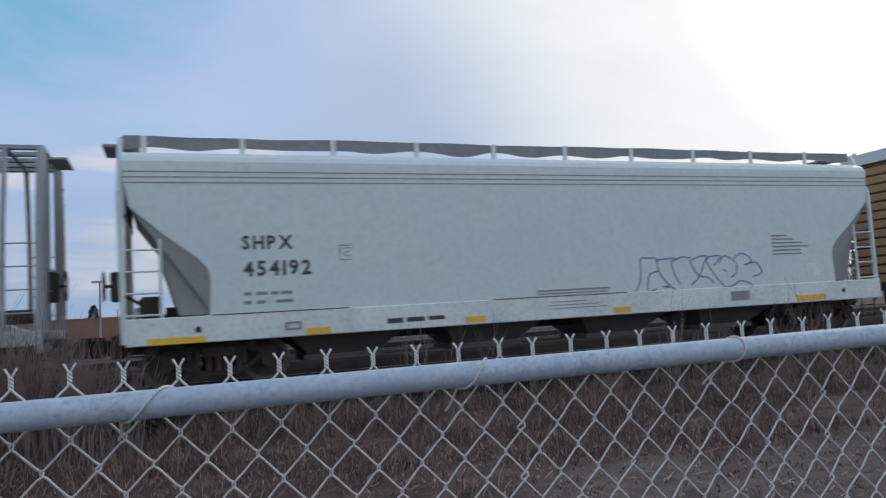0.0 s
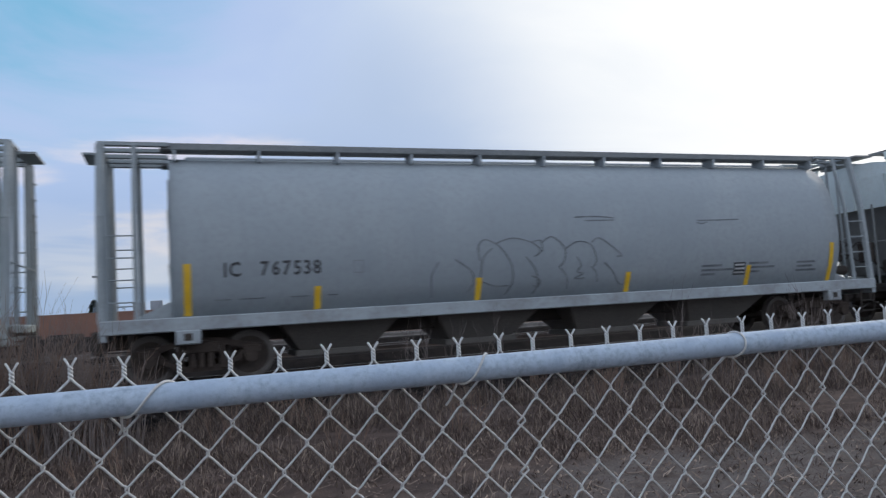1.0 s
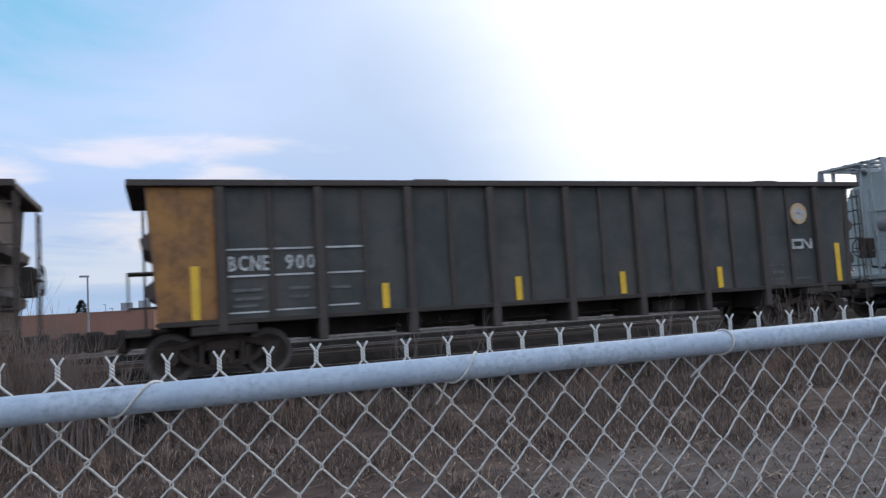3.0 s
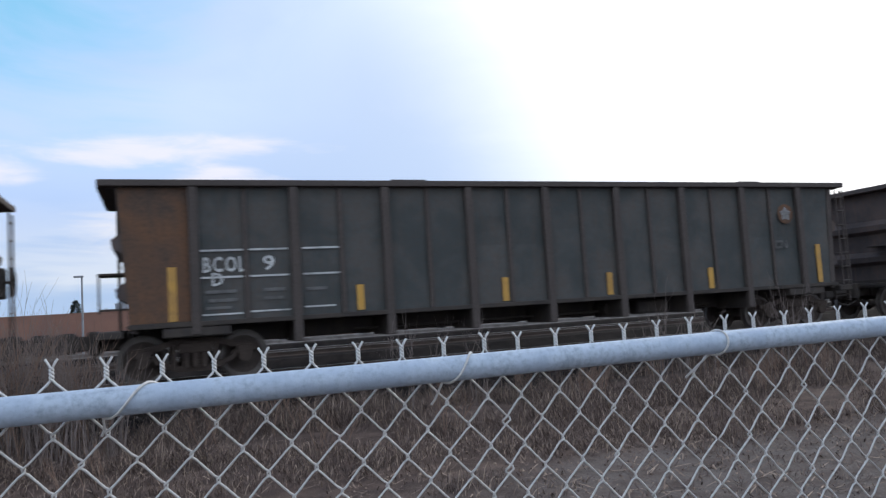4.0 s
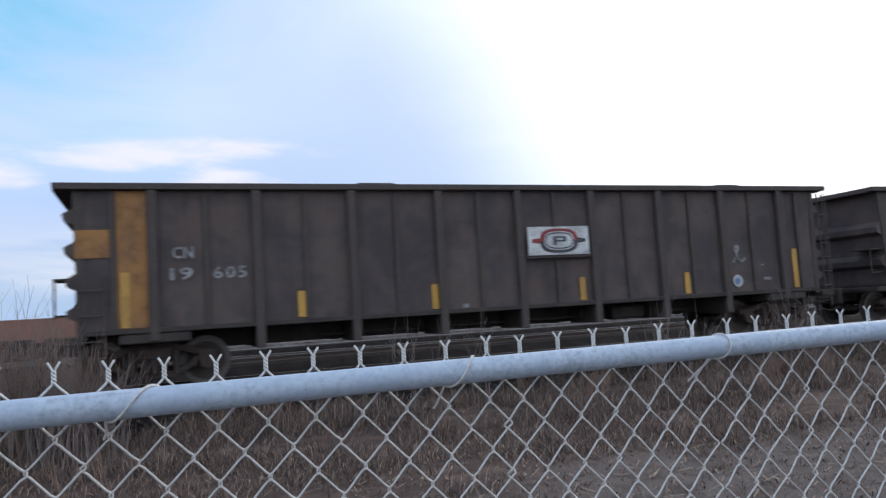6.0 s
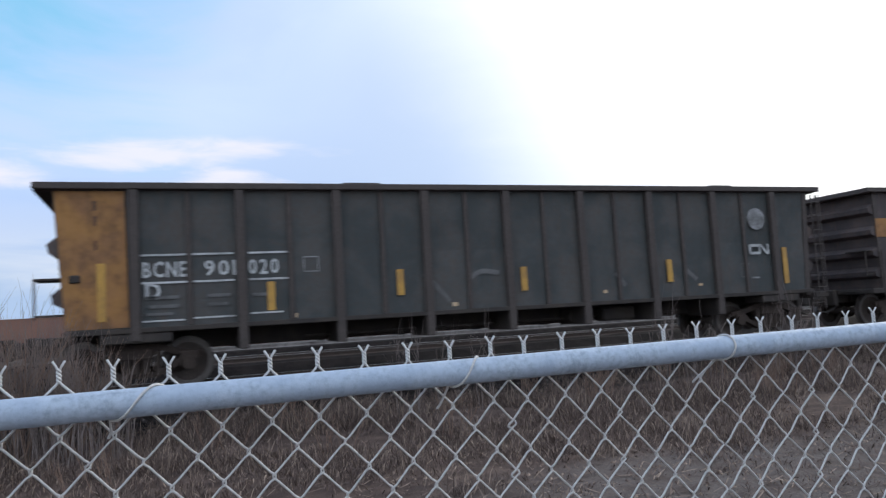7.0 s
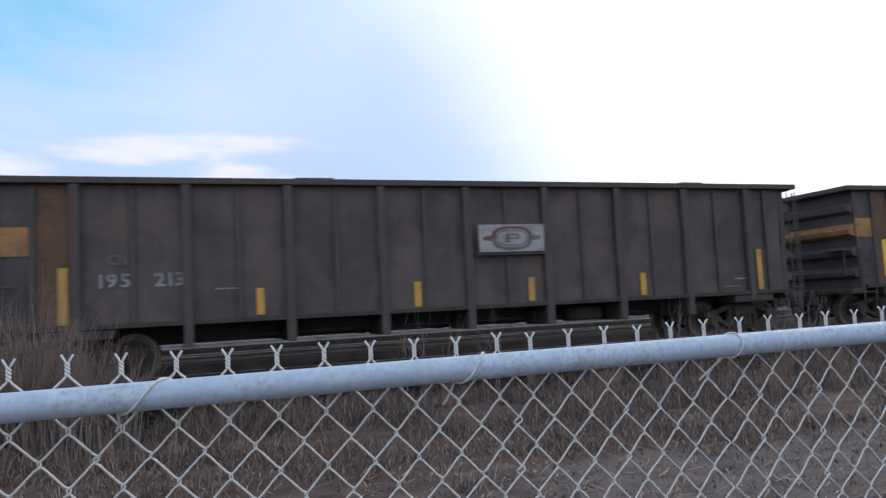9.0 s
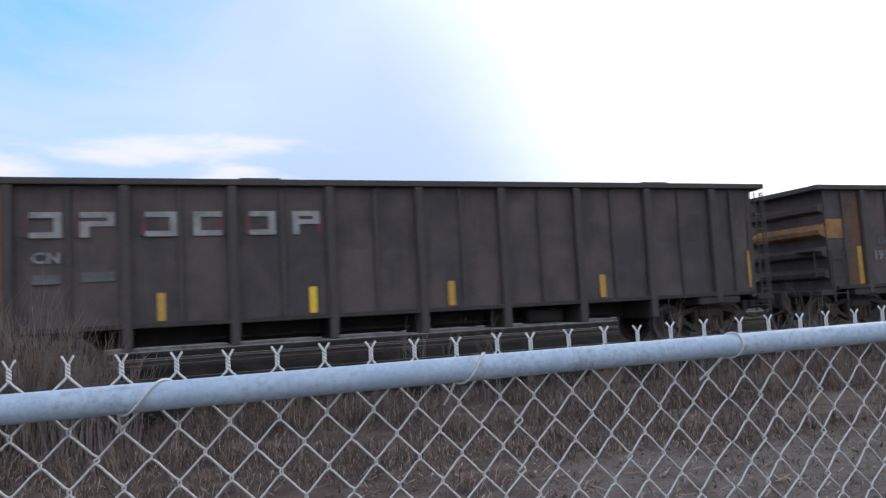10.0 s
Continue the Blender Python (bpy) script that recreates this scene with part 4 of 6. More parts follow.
for line in [[(1.25, 2.15), (1.5, 1.95), (1.7, 2.1), (1.65, 1.85)], [(4.05, 2.0), (4.3, 1.75), (4.45, 1.95)], [(5.6, 2.2), (5.8, 2.05), (5.95, 2.25)]]:
    strokes([line], YS - 0.004, 0.09, "blue_faint", c, "sprayed_mark", "faint blue sprayed marks")
for line in [[(2.15, 1.42), (2.45, 1.55), (2.75, 1.4), (3.05, 1.5)], [(4.6, 1.4), (4.75, 1.45)]]:
    strokes([line], YS - 0.004, 0.07, "redfaint", c, "sprayed_mark", "faint red sprayed marks")
data_lines(c, [(6.45, 6.75, 1.47, 1.51), (5.6, 6.3, 1.24, 1.26), (1.38, 1.47, 1.20, 1.28), (7.78, 7.86, 1.2, 1.27)], "white_old")

c = CARS["c7"]
herald(c, 0.18, 1.69, 2.17, 2.79)
reflectors(c, (-7.8, 7.79), (-4.7, -1.97, 1.53, 4.4), "yellow_old")
part("blue_disc", disc_y(bmesh.new(), 5.92, YS - 0.012, YS - 0.002, 1.39, 0.15, 20), "white", c, "white disc with a blue mark")
part("blue_mark", disc_y(bmesh.new(), 5.92, YS - 0.02, YS - 0.012, 1.39, 0.085, 6), "blue_ink", c)
strokes([[(5.82, 1.85), (5.95, 1.95), (6.1, 1.88), (6.22, 1.95)], [(5.98, 1.92), (5.95, 2.1)], [(5.9, 2.2), (5.98, 2.24), (6.02, 2.17), (5.95, 2.12), (5.9, 2.2)]], YS - 0.005, 0.035, "white_old", c, "sprayed_mark", "pale sprayed ring and strokes")
data_lines(c, [(6.75, 7.0, 1.38, 1.45), (-1.36, -1.24, 1.15, 1.23), (6.4, 6.55, 1.3, 1.34), (6.7, 6.8, 1.75, 1.78)], "white_old")
panel(c, -8.60, -8.03, 2.4, 2.9, "ochre", "small ochre patch")
panel(c, -7.93, -7.42, 1.14, 3.59, "ochre", "orange-brown panel")
lettering("CN", -7.0, 2.35, 0.22, YS - 0.003, "white_old", c, width=0.36)
lettering("19", -7.05, 1.96, 0.23, YS - 0.003, "white_old", c, width=0.4)
lettering("605", -6.3, 1.96, 0.23, YS - 0.003, "white_old", c, width=0.6)

c = CARS["c8"]
part("end_panel", slab(bmesh.new(), [(-8.60, 3.58), (-8.44, 1.15), (-7.43, 1.15), (-7.47, 3.58)], YS - 0.011, YS + 0.004), "ochre", c, "large weathered ochre panel")
reflectors(c, (), ())
for x, z0, z1 in ((-7.87, 1.27, 2.29), (-4.96, 1.32, 1.86), (-2.40, 1.48, 2.0), (0.38, 1.45, 1.96), (4.18, 1.48, 2.0), (7.7, 1.3, 2.2)):
    part("reflector", boxed(x - 0.07, x + 0.07, YS - 0.026, YS - 0.006, z0, z1), "yellow_old", c, "weathered yellow strip")
road_number(c, "BCNE", "901020", "white")
lettering("D", -7.16, 1.63, 0.28, YS - 0.003, "white", c, width=0.26)
roundel(c, 6.9, 2.93, 0.27, "white_old", "white_old")
wordmark(c, 6.6, 2.05, 0.62, 0.25, "white")
wall_box(c, -4.33, -4.03, 2.02, 2.32)
wall_box(c, 6.3, 6.55, 1.5, 1.85, "faint")
data_lines(c, [(-4.6, -4.48, 1.16, 1.24), (-1.3, -1.18, 1.2, 1.28), (2.35, 2.45, 1.3, 1.37), (5.0, 5.1, 1.35, 1.41)], "cream")
data_lines(c, [(-7.6, -7.45, 0.92, 1.0), (6.62, 6.85, 1.46, 1.5)], "white_old")
for x, z in ((-7.95, 2.62), (-7.95, 3.05), (-7.96, 3.32)):
    part("scar", boxed(x - 0.025, x + 0.025, YS - 0.014, YS - 0.010, z - 0.09, z + 0.08), "rustpatch", c)
part("latch", boxed(-8.38, -8.2, YS - 0.05, YS - 0.011, 1.96, 2.10, 0.02), "under", c)
for a in ([(-1.9, 1.9), (-1.6, 1.6), (-1.35, 1.3)], [(-0.9, 1.75), (-0.6, 1.9), (-0.2, 1.85)], [(2.7, 1.75), (2.95, 1.45)], [(4.6, 1.8), (4.95, 1.5)]):
    strokes([a], YS - 0.004, 0.05, "faint", c, "scrape", "pale scrape on the dented sheet")

c = CARS["c9"]
panel(c, -8.60, -8.0, 2.37, 2.87, "ochre", "small ochre patch")
panel(c, -7.93, -7.42, 1.14, 3.59, "rustpatch", "rusty brown panel")
reflectors(c, (), (), "yellow")
for x, z0, z1 in ((-7.64, 1.32, 2.29), (8.26, 1.38, 2.33), (-4.73, 1.43, 1.92), (-2.0, 1.37, 1.86), (0.28, 1.38, 1.87), (2.58, 1.45, 1.93), (5.18, 1.5, 1.99)):
    part("reflector", boxed(x - 0.07, x + 0.07, YS - 0.026, YS - 0.006, z0, z1), "yellow", c, "yellow reflective strip")
lettering("CN", -6.98, 2.25, 0.22, YS - 0.003, "white", c, width=0.4)
lettering("196", -7.13, 1.88, 0.23, YS - 0.003, "white_old", c, width=0.56)
lettering("633", -6.26, 1.87, 0.23, YS - 0.003, "white_old", c, width=0.61)
strokes([[(-6.84, 1.60), (-6.66, 1.66), (-6.45, 1.60)], [(-6.78, 1.52), (-6.6, 1.62), (-6.5, 1.76)], [(-6.72, 1.70), (-6.6, 1.64), (-6.42, 1.70)]], YS - 0.004, 0.035, "white", c, "sprayed_patch", "white sprayed patch")
herald(c, 0.20, 1.72, 2.15, 2.76)
ring = [(3.11 + 0.11 * math.cos(i * math.pi / 6), 2.11 + 0.10 * math.sin(i * math.pi / 6)) for i in range(13)]
strokes([ring, [(3.10, 2.0), (3.14, 1.72)], [(2.94, 1.85), (3.1, 1.84), (3.34, 1.86)], [(3.14, 1.72), (3.05, 1.63), (2.94, 1.62)], [(3.14, 1.72), (3.32, 1.73), (3.42, 1.66), (3.54, 1.58)]], YS - 0.004, 0.022, "white", c, "sprayed_mark", "white sprayed ring and strokes")
for j in range(4):
    z = 1.92 - j * 0.22
    strokes([[(1.10 + 0.08 * i, z + (0.06 if i % 2 else -0.06) * (1.0 if (i + j) % 3 else 0.3)) for i in range(8)], [(1.12, z + 0.07), (1.7, z + 0.07)]], YS - 0.004, 0.018, "white", c, "sprayed_scrawl", "white sprayed scrawl under the herald board")
part("wall_plate", boxed(4.97, 5.15, YS - 0.02, YS - 0.004, 2.05, 2.77, 0.005), "gon_post", c, "small riveted plate")
data_lines(c, [(6.5, 7.0, 1.36, 1.40), (-1.36, -1.24, 1.15, 1.22)], "white_old")

c = CARS["c10"]
panel(c, -7.92, -7.42, 1.14, 3.59, "rustpatch", "rusty brown panel")
panel(c, -8.60, -8.03, 2.35, 2.85, "ochre", "small ochre patch")
reflectors(c, (-7.52, 7.69), (-4.21, -1.11, 1.46, 4.30), "yellow_old")
herald(c, 0.24, 1.76, 2.21, 2.79, "board_old", "redold", "faint")
lettering("195", -6.95, 1.76, 0.25, YS - 0.003, "white_old", c, width=0.5)
lettering("213", -6.05, 1.76, 0.25, YS - 0.003, "white_old", c, width=0.5)
lettering("CN", -6.8, 2.16, 0.2, YS - 0.003, "faint", c, width=0.3)
data_lines(c, [(-5.0, -4.6, 1.66, 1.69), (6.9, 7.3, 1.42, 1.45), (6.6, 7.1, 1.25, 1.27)], "white_old")

for key in ("c9", "c10"):
    patch = [(-8.606, 2.38), (-8.787, 2.465), (-8.808, 2.58), (-8.606, 2.74)]
    part("painted_patch", slab(bmesh.new(), patch, -1.404, 1.1), "ochre", CARS[key], "ochre paint carried over the end rib")

c = CARS["c11"]
panel(c, -8.60, -7.42, 1.14, 3.59, "ochre", "ochre end panel")
reflectors(c, (-7.9,), (-4.92, 0.65, 4.25), "yellow_old")
reflectors(c, (), (-2.2,), "yellow")
part("reflector", boxed(8.36, 8.42, YS - 0.026, YS - 0.004, 1.2, 2.1), "yellow_old", c, "yellow reflective strip")
for x0, x1, on, red in ((-7.0, -6.50, "tbr", -7.1), (-6.22, -5.66, "tmkh", -6.3), (-5.16, -4.62, "tbr", -5.24), (-4.34, -3.84, "tbl", -3.9), (-3.34, -2.86, "tbr", -3.42), (-2.54, -2.02, "tmlh", -2.06)):
    block_shape(c, x0, x1, 2.68, 3.13, on, red)
lettering("CN", -6.97, 2.24, 0.2, YS - 0.003, "white_old", c, width=0.43)
data_lines(c, [(-6.97, -6.53, 1.88, 2.05), (-6.2, -5.68, 1.9, 2.07)], "faint")

c = CARS["c12"]
reflectors(c)


def hopper_section(z0, curved):
    """Closed cross-section of a covered hopper, half by half."""
    if curved:
        half = [(1.26, z0), (1.42, 1.62), (1.515, 2.0), (1.55, 2.4), (1.545, 2.75), (1.50, 3.1), (1.41, 3.45), (1.27, 3.78), (1.06, 4.06), (0.80, 4.24), (0.45, 4.34), (0.0, 4.37)]
    else:
        half = [(1.55, z0), (1.55, 3.75), (1.555, 4.05), (1.52, 4.16), (1.42, 4.26), (1.2, 4.36), (0.7, 4.44), (0.0, 4.46)]
    return [(-y, z) for y, z in half] + [(y, z) for y, z in half[-2::-1]]


def flank_y(z):
    """The curved hopper's near surface at a height, just proud of it."""
    half = [(1.26, 1.25), (1.42, 1.62), (1.515, 2.0), (1.55, 2.4), (1.545, 2.75), (1.50, 3.1), (1.41, 3.45), (1.27, 3.78), (1.06, 4.06)]
    return -float(np.interp(z, [p[1] for p in half], [p[0] for p in half])) - 0.006


def decal(car, name, x0, x1, z0, z1, mat, off=0.006):
    """A flat marking that follows the curved flank."""
    bm = bmesh.new()
    rows = []
    for i in range(7):
        z = z0 + (z1 - z0) * i / 6
        rows.append([bm.verts.new((x, flank_y(z) - off, z)) for x in (x0, x1)])
    for a, b in zip(rows, rows[1:]):
        bm.faces.new((a[0], a[1], b[1], b[0]))
    return part(name, bm, mat, car)


def chute(car, x, top, bottom, z0, z1, mat="chute"):
    bm = bmesh.new()
    a = [bm.verts.new(p) for p in ((x - top, -1.2, z1), (x + top, -1.2, z1), (x + top, 1.2, z1), (x - top, 1.2, z1))]
    b = [bm.verts.new(p) for p in ((x - bottom, -0.55, z0), (x + bottom, -0.55, z0), (x + bottom, 0.55, z0), (x - bottom, 0.55, z0))]
    for i in range(4):
        bm.faces.new((a[i], a[(i + 1) % 4], b[(i + 1) % 4], b[i]))
    bm.faces.new(a[::-1]), bm.faces.new(b)
    box(bm, x - bottom - 0.12, x + bottom + 0.12, -0.62, 0.62, z0 - 0.09, z0 + 0.03, 0.01)
    part("outlet_chute", bm, mat, car, "dusty hopper outlet chute")


def curved_hopper(name, body, cage, paint_key, sill_key, z_sill, truck_x, chutes):
    """Covered hopper with rounded flanks, open end platforms and roof walks."""
    car = new(name)
    z0 = z_sill[1]
    bm = bmesh.new()
    n = 36
    loft(bm, hopper_section(z0, True), [-body + 2 * body * i / n for i in range(n + 1)])
    for f in bm.faces:
        if abs(f.normal.x) < 0.9 and len(f.verts) == 4:
            f.smooth = True
    part("body", bm, paint_key, car, "rounded steel tank flank")
    for s in (-1, 1):
        a, b = sorted((s * 1.16, s * 1.46))
        part("side_sill", boxed(-cage, cage, a, b, z_sill[0], z_sill[1], 0.02), sill_key, car, "bright sill ledge")
        a, b = sorted((s * 0.55, s * 0.98))
        bm = boxed(-body - 0.15, body + 0.15, a, b, 4.415, 4.545, 0.01)
        part("roof_walk", bm, "walk_grey" if paint_key == "ic" else "cage", car, "steel grating roof walk")
        k = int(2 * body / 1.55)
        for i in range(k + 1):
            x = -body + 0.1 + (2 * body - 0.2) * i / k
            a, b = sorted((s * 0.6, s * 1.0))
            bm = boxed(x - 0.025, x + 0.025, a, b, 4.20, 4.412)
            part("walk_bracket", bm, paint_key, car)
    part("roof_hatch", boxed(-body + 0.3, body - 0.3, -0.33, 0.33, 4.33, 4.42, 0.03), paint_key, car, "long trough hatch on the roof")
    for e in (-1, 1):
        xo, xi = e * cage, e * body
        lo, hi = min(xo, xi), max(xo, xi)
        # end platform and roof over it
        part("platform", boxed(lo, hi, -1.42, 1.42, z_sill[0] + 0.02, z_sill[0] + 0.12, 0.01), sill_key, car)
        part("end_sill", boxed(min(xo, xo - e * 0.12), max(xo, xo - e * 0.12), -1.44, 1.44, z_sill[0] - 0.12, z_sill[1], 0.02), sill_key, car)
        bm = bmesh.new()
        for y in (-1.0, -0.45, 0.1, 0.58, 1.0):
            box(bm, lo, hi, y - 0.07, y + 0.07, 4.46, 4.53)
        for x in (xo - e * 0.04, (xo + xi) / 2):
            box(bm, x - 0.04, x + 0.04, -1.04, 1.04, 4.47, 4.52)
        box(bm, min(xo + e * 0.005, xo + e * 0.30), max(xo + e * 0.005, xo + e * 0.30), -0.5, 0.5, 4.40, 4.44)
        part("end_roof_frame", bm, "cage", car, "open steel roof frame over the platform")
        # uprights
        for x, y, zt in ((xo - e * 0.05, -1.36, 4.48), (xo - e * 0.62, -1.36, 4.48), (xo - e * 0.05, 1.36, 4.48), (xo - e * 0.62, 1.36, 4.48), (xo - e * 0.05, -0.62, 4.46), (xo - e * 0.05, 0.62, 4.46), (xo - e * 0.05, -0.32, 4.46), (xo - e * 0.05, 0.95, 4.46)):
            w = (0.085 if abs(x) > cage - 0.3 else 0.05) if abs(y) > 1.3 else 0.036
            yt = y * (0.76 if abs(y) > 1.3 else 1.0)
            bm = bmesh.new()
            rod(bm, (x, y, z_sill[1] - 0.05), (x, y + (yt - y) * 0.25, 3.1), w, 6)
            rod(bm, (x, y + (yt - y) * 0.25, 3.1), (x, yt, zt), w, 6)
            part("upright", bm, "cage", car)
        for y in (-1.33, 1.33):
            for z in (1.55, 1.95, 2.35, 2.75):
                part("rung", rod(bmesh.new(), (xo - e * 0.05, y, z), (xo - e * 0.62, y, z), 0.014, 6), "cage", car)
        bm = bmesh.new()
        for i in range(9):
            z = 1.5 + i * 0.33
            rod(bm, (xo + e * 0.02, 0.95, z), (xo + e * 0.02, 1.33, z), 0.013, 6)
        part("end_rungs", bm, "cage", car)["kind"] = "stuff"
        part("hand_rail", rod(bmesh.new(), (xo, -1.34, 2.35), (xo, 1.34, 2.35), 0.016, 6), "cage", car)
        part("hand_rail", rod(bmesh.new(), (xo, -1.05, 1.95), (xo, -0.2, 1.95), 0.014, 6), "cage", car)
        # end slope sheet, stiffeners and reservoir
        part("end_gusset", slab(bmesh.new(), [(xi, z_sill[1] - 0.1), (xi, 1.55), (xi + e * 0.9, z_sill[1] - 0.1)], -1.1, 1.1), sill_key, car)
        for y in (-1.0, -0.6, 0.6, 1.0):
            part("end_stiffener", boxed(min(xi, xi + e * 0.035), max(xi, xi + e * 0.035), y - 0.04, y + 0.04, 1.3, 3.9 if abs(y) < 0.7 else 3.3), paint_key, car)
        for z in (2.2, 3.2):
            part("end_rib", boxed(min(xi, xi + e * 0.05), max(xi, xi + e * 0.05), -1.2, 1.2, z - 0.03, z + 0.03), paint_key, car)
        if e < 0 and paint_key == "rs":
            bm = rod(bmesh.new(), (xi + e * 0.20, -0.95, 2.76), (xi + e * 0.20, 0.1, 2.76), 0.225, 20)
            part("air_reservoir", bm, "shpx_end", car, "grey cylindrical air reservoir")
        part("step", ladder_mesh(e, xo, z_sill[0]), "under", car)
        part("jack_pad", boxed(e * (body - 0.25) - 0.22, e * (body - 0.25) + 0.22, -1.485, -1.3, z_sill[0] - 0.24, z_sill[0] + 0.02, 0.02), sill_key, car, "pale jacking pad")
        part("jack_hole", boxed(e * (body - 0.25) - 0.07, e * (body - 0.25) + 0.07, -1.490, -1.40, z_sill[0] - 0.17, z_sill[0] - 0.04), "under", car)
    e = 1 if paint_key == "ic" else -1
    brake_wheel(car, e * (cage + 0.22), -0.3, 2.05, "under")
    part("brake_pipe", tube(bmesh.new(), [(e * (cage - 0.1), -0.3, 1.8), (e * (cage - 0.15), -0.28, 1.5), (e * (body + 0.25), -0.1, 1.42), (e * (body + 0.05), 0.3, 1.4)], 0.035, 6), "under", car)
    part("brake_cylinder", rod(bmesh.new(), (e * (body + 0.15), -0.75, 1.5), (e * (cage - 0.25), -0.75, 1.5), 0.13, 12), "under", car)
    part("centre_sill", boxed(-cage, cage, -0.3, 0.3, 0.70, 1.05, 0.02), "under", car)
    for x in chutes:
        chute(car, x, 1.25, 0.72, 0.42, z_sill[0] + 0.1)
    add_trucks(car, truck_x)
    add_couplers(car, cage + 0.02, cage + 0.75)
    return car


def ladder_mesh(e, xo, z):
    bm = bmesh.new()
    for x in (xo - e * 0.06, xo - e * 0.5):
        rod(bm, (x, -1.42, z + 0.05), (x, -1.38, 0.38), 0.018, 6)
    for zz in (0.42, 0.68):
        rod(bm, (xo - e * 0.06, -1.39, zz), (xo - e * 0.5, -1.39, zz), 0.016, 6)
    return bm


c2 = CARS["c2"] = tagged(curved_hopper("covered_hopper_car", 7.98, 9.2, "ic", "ic_sill", (0.98, 1.24), 7.5, (-4.85, -1.65, 1.5, 4.65)), "grey covered hopper car with rounded flanks and sprayed outlines", "railway car", "cars of the train")
lean = -0.16
for x, w, text in ((-7.08, 0.30, "IC"), (-6.42, 1.14, "767538")):
    lettering(text, x, 1.92, 0.28, flank_y(1.92), "black", c2, width=w, lean=lean)
bm_rows = [(-7.25, -6.95, 1.66), (-6.85, -6.35, 1.66), (-5.95, -5.45, 1.66), (-7.25, -6.95, 1.50), (-6.85, -6.35, 1.50), (-5.9, -5.5, 1.50), (-5.15, -4.95, 1.5)]
bars([(a, b, z, z + 0.07) for a, b, z in bm_rows], flank_y(1.5) - 0.004, "ic_ink", c2)
for x, z0, z1 in ((-7.72, 1.25, 2.19), (-5.35, 1.25, 1.69), (-1.98, 1.25, 1.71), (1.68, 1.25, 1.69), (5.1, 1.25, 1.72), (7.72, 1.25, 2.2)):
    bm = bmesh.new()
    m = 6
    rows = []
    for i in range(m + 1):
        z = z0 + (z1 - z0) * i / m
        rows.append([bm.verts.new((x - 0.065, flank_y(z) - 0.008, z)), bm.verts.new((x + 0.065, flank_y(z) - 0.008, z))])
    for a, b in zip(rows, rows[1:]):
        bm.faces.new((a[0], a[1], b[1], b[0]))
    part("reflector", bm, "yellow", c2, "yellow reflective strip")

for x0, x1, z0, z1 in ((-4.65, -4.44, 2.14, 2.16), (-4.65, -4.44, 1.91, 1.93), (-4.65, -4.63, 1.91, 2.16), (-4.46, -4.44, 1.91, 2.16)):
    decal(c2, "stencil_box", x0, x1, z0, z1, "grey_ink")
for x0, x1, z in ((3.7, 4.3, 1.72), (3.7, 4.65, 1.62), (3.7, 4.1, 1.52), (5.1, 5.7, 1.74), (5.1, 5.9, 1.64), (5.1, 5.45, 1.54), (6.6, 7.2, 1.72), (6.6, 7.1, 1.62), (6.6, 7.25, 1.52)):
    decal(c2, "stencil_bar", x0, x1, z, z + 0.05, "ic_ink")
decal(c2, "data_plate", 4.65, 5.0, 1.5, 1.80, "black")
for z in (1.54, 1.63, 1.72):
    decal(c2, "plate_line", 4.68, 4.97, z, z + 0.04, "white", 0.012)
loops = [
    [(-3.0, 1.35), (-3.03, 1.77), (-2.89, 2.05)],
    [(-2.52, 2.10), (-2.16, 1.85), (-2.1, 1.6), (-2.22, 1.42)],
    [(-1.96, 2.05), (-2.0, 2.32), (-1.86, 2.49), (-1.6, 2.40), (-1.42, 2.24), (-1.24, 1.94), (-1.2, 1.6), (-1.35, 1.32)],
    [(-1.96, 1.55), (-1.9, 2.08), (-1.68, 2.31)],
    [(-1.6, 2.40), (-1.20, 2.51), (-0.74, 2.40), (-0.55, 2.22), (-0.70, 2.10)],
    [(-0.90, 2.11), (-0.65, 1.79), (-0.6, 1.5), (-0.7, 1.31)],
    [(-0.74, 2.42), (-0.54, 2.44), (-0.5, 2.2)],
    [(-0.54, 2.38), (-0.26, 2.52), (0.04, 2.26), (0.02, 2.0), (-0.1, 1.85)],
    [(-0.1, 1.87), (0.1, 1.65), (0.14, 1.39)],
    [(0.07, 2.26), (0.37, 2.40), (0.71, 2.31), (0.83, 1.99), (0.78, 1.85)],
    [(0.72, 2.37), (0.94, 2.46), (1.47, 2.09), (1.35, 2.05)],
    [(1.04, 1.92), (1.24, 1.75), (1.44, 1.46), (1.6, 1.42)],
    [(0.34, 2.07), (0.45, 1.87), (0.35, 1.75), (0.5, 1.7), (0.3, 1.6), (0.55, 1.6)],
    [(0.7, 1.85), (0.85, 1.7), (0.88, 1.5)],
    [(-1.9, 1.62), (-1.6, 1.52), (-1.3, 1.52)],
    [(-0.75, 1.7), (-0.55, 1.6), (-0.6, 1.45), (-0.7, 1.5)],
]
strokes(loops, 0, 0.014, "ic_ink", c2, "sprayed_outline", "thin dark sprayed loops", lambda z: flank_y(z) - 0.004)
strokes([[(0.34, 2.94), (0.9, 2.95), (1.35, 2.91)], [(0.6, 2.86), (1.35, 2.86)], [(3.6, 2.82), (4.3, 2.82), (4.84, 2.83)], [(3.6, 2.77), (3.75, 2.74), (3.9, 2.78)]], 0, 0.014, "ic_ink", c2, "scrape", "long dark scrapes", lambda z: flank_y(z) - 0.004)

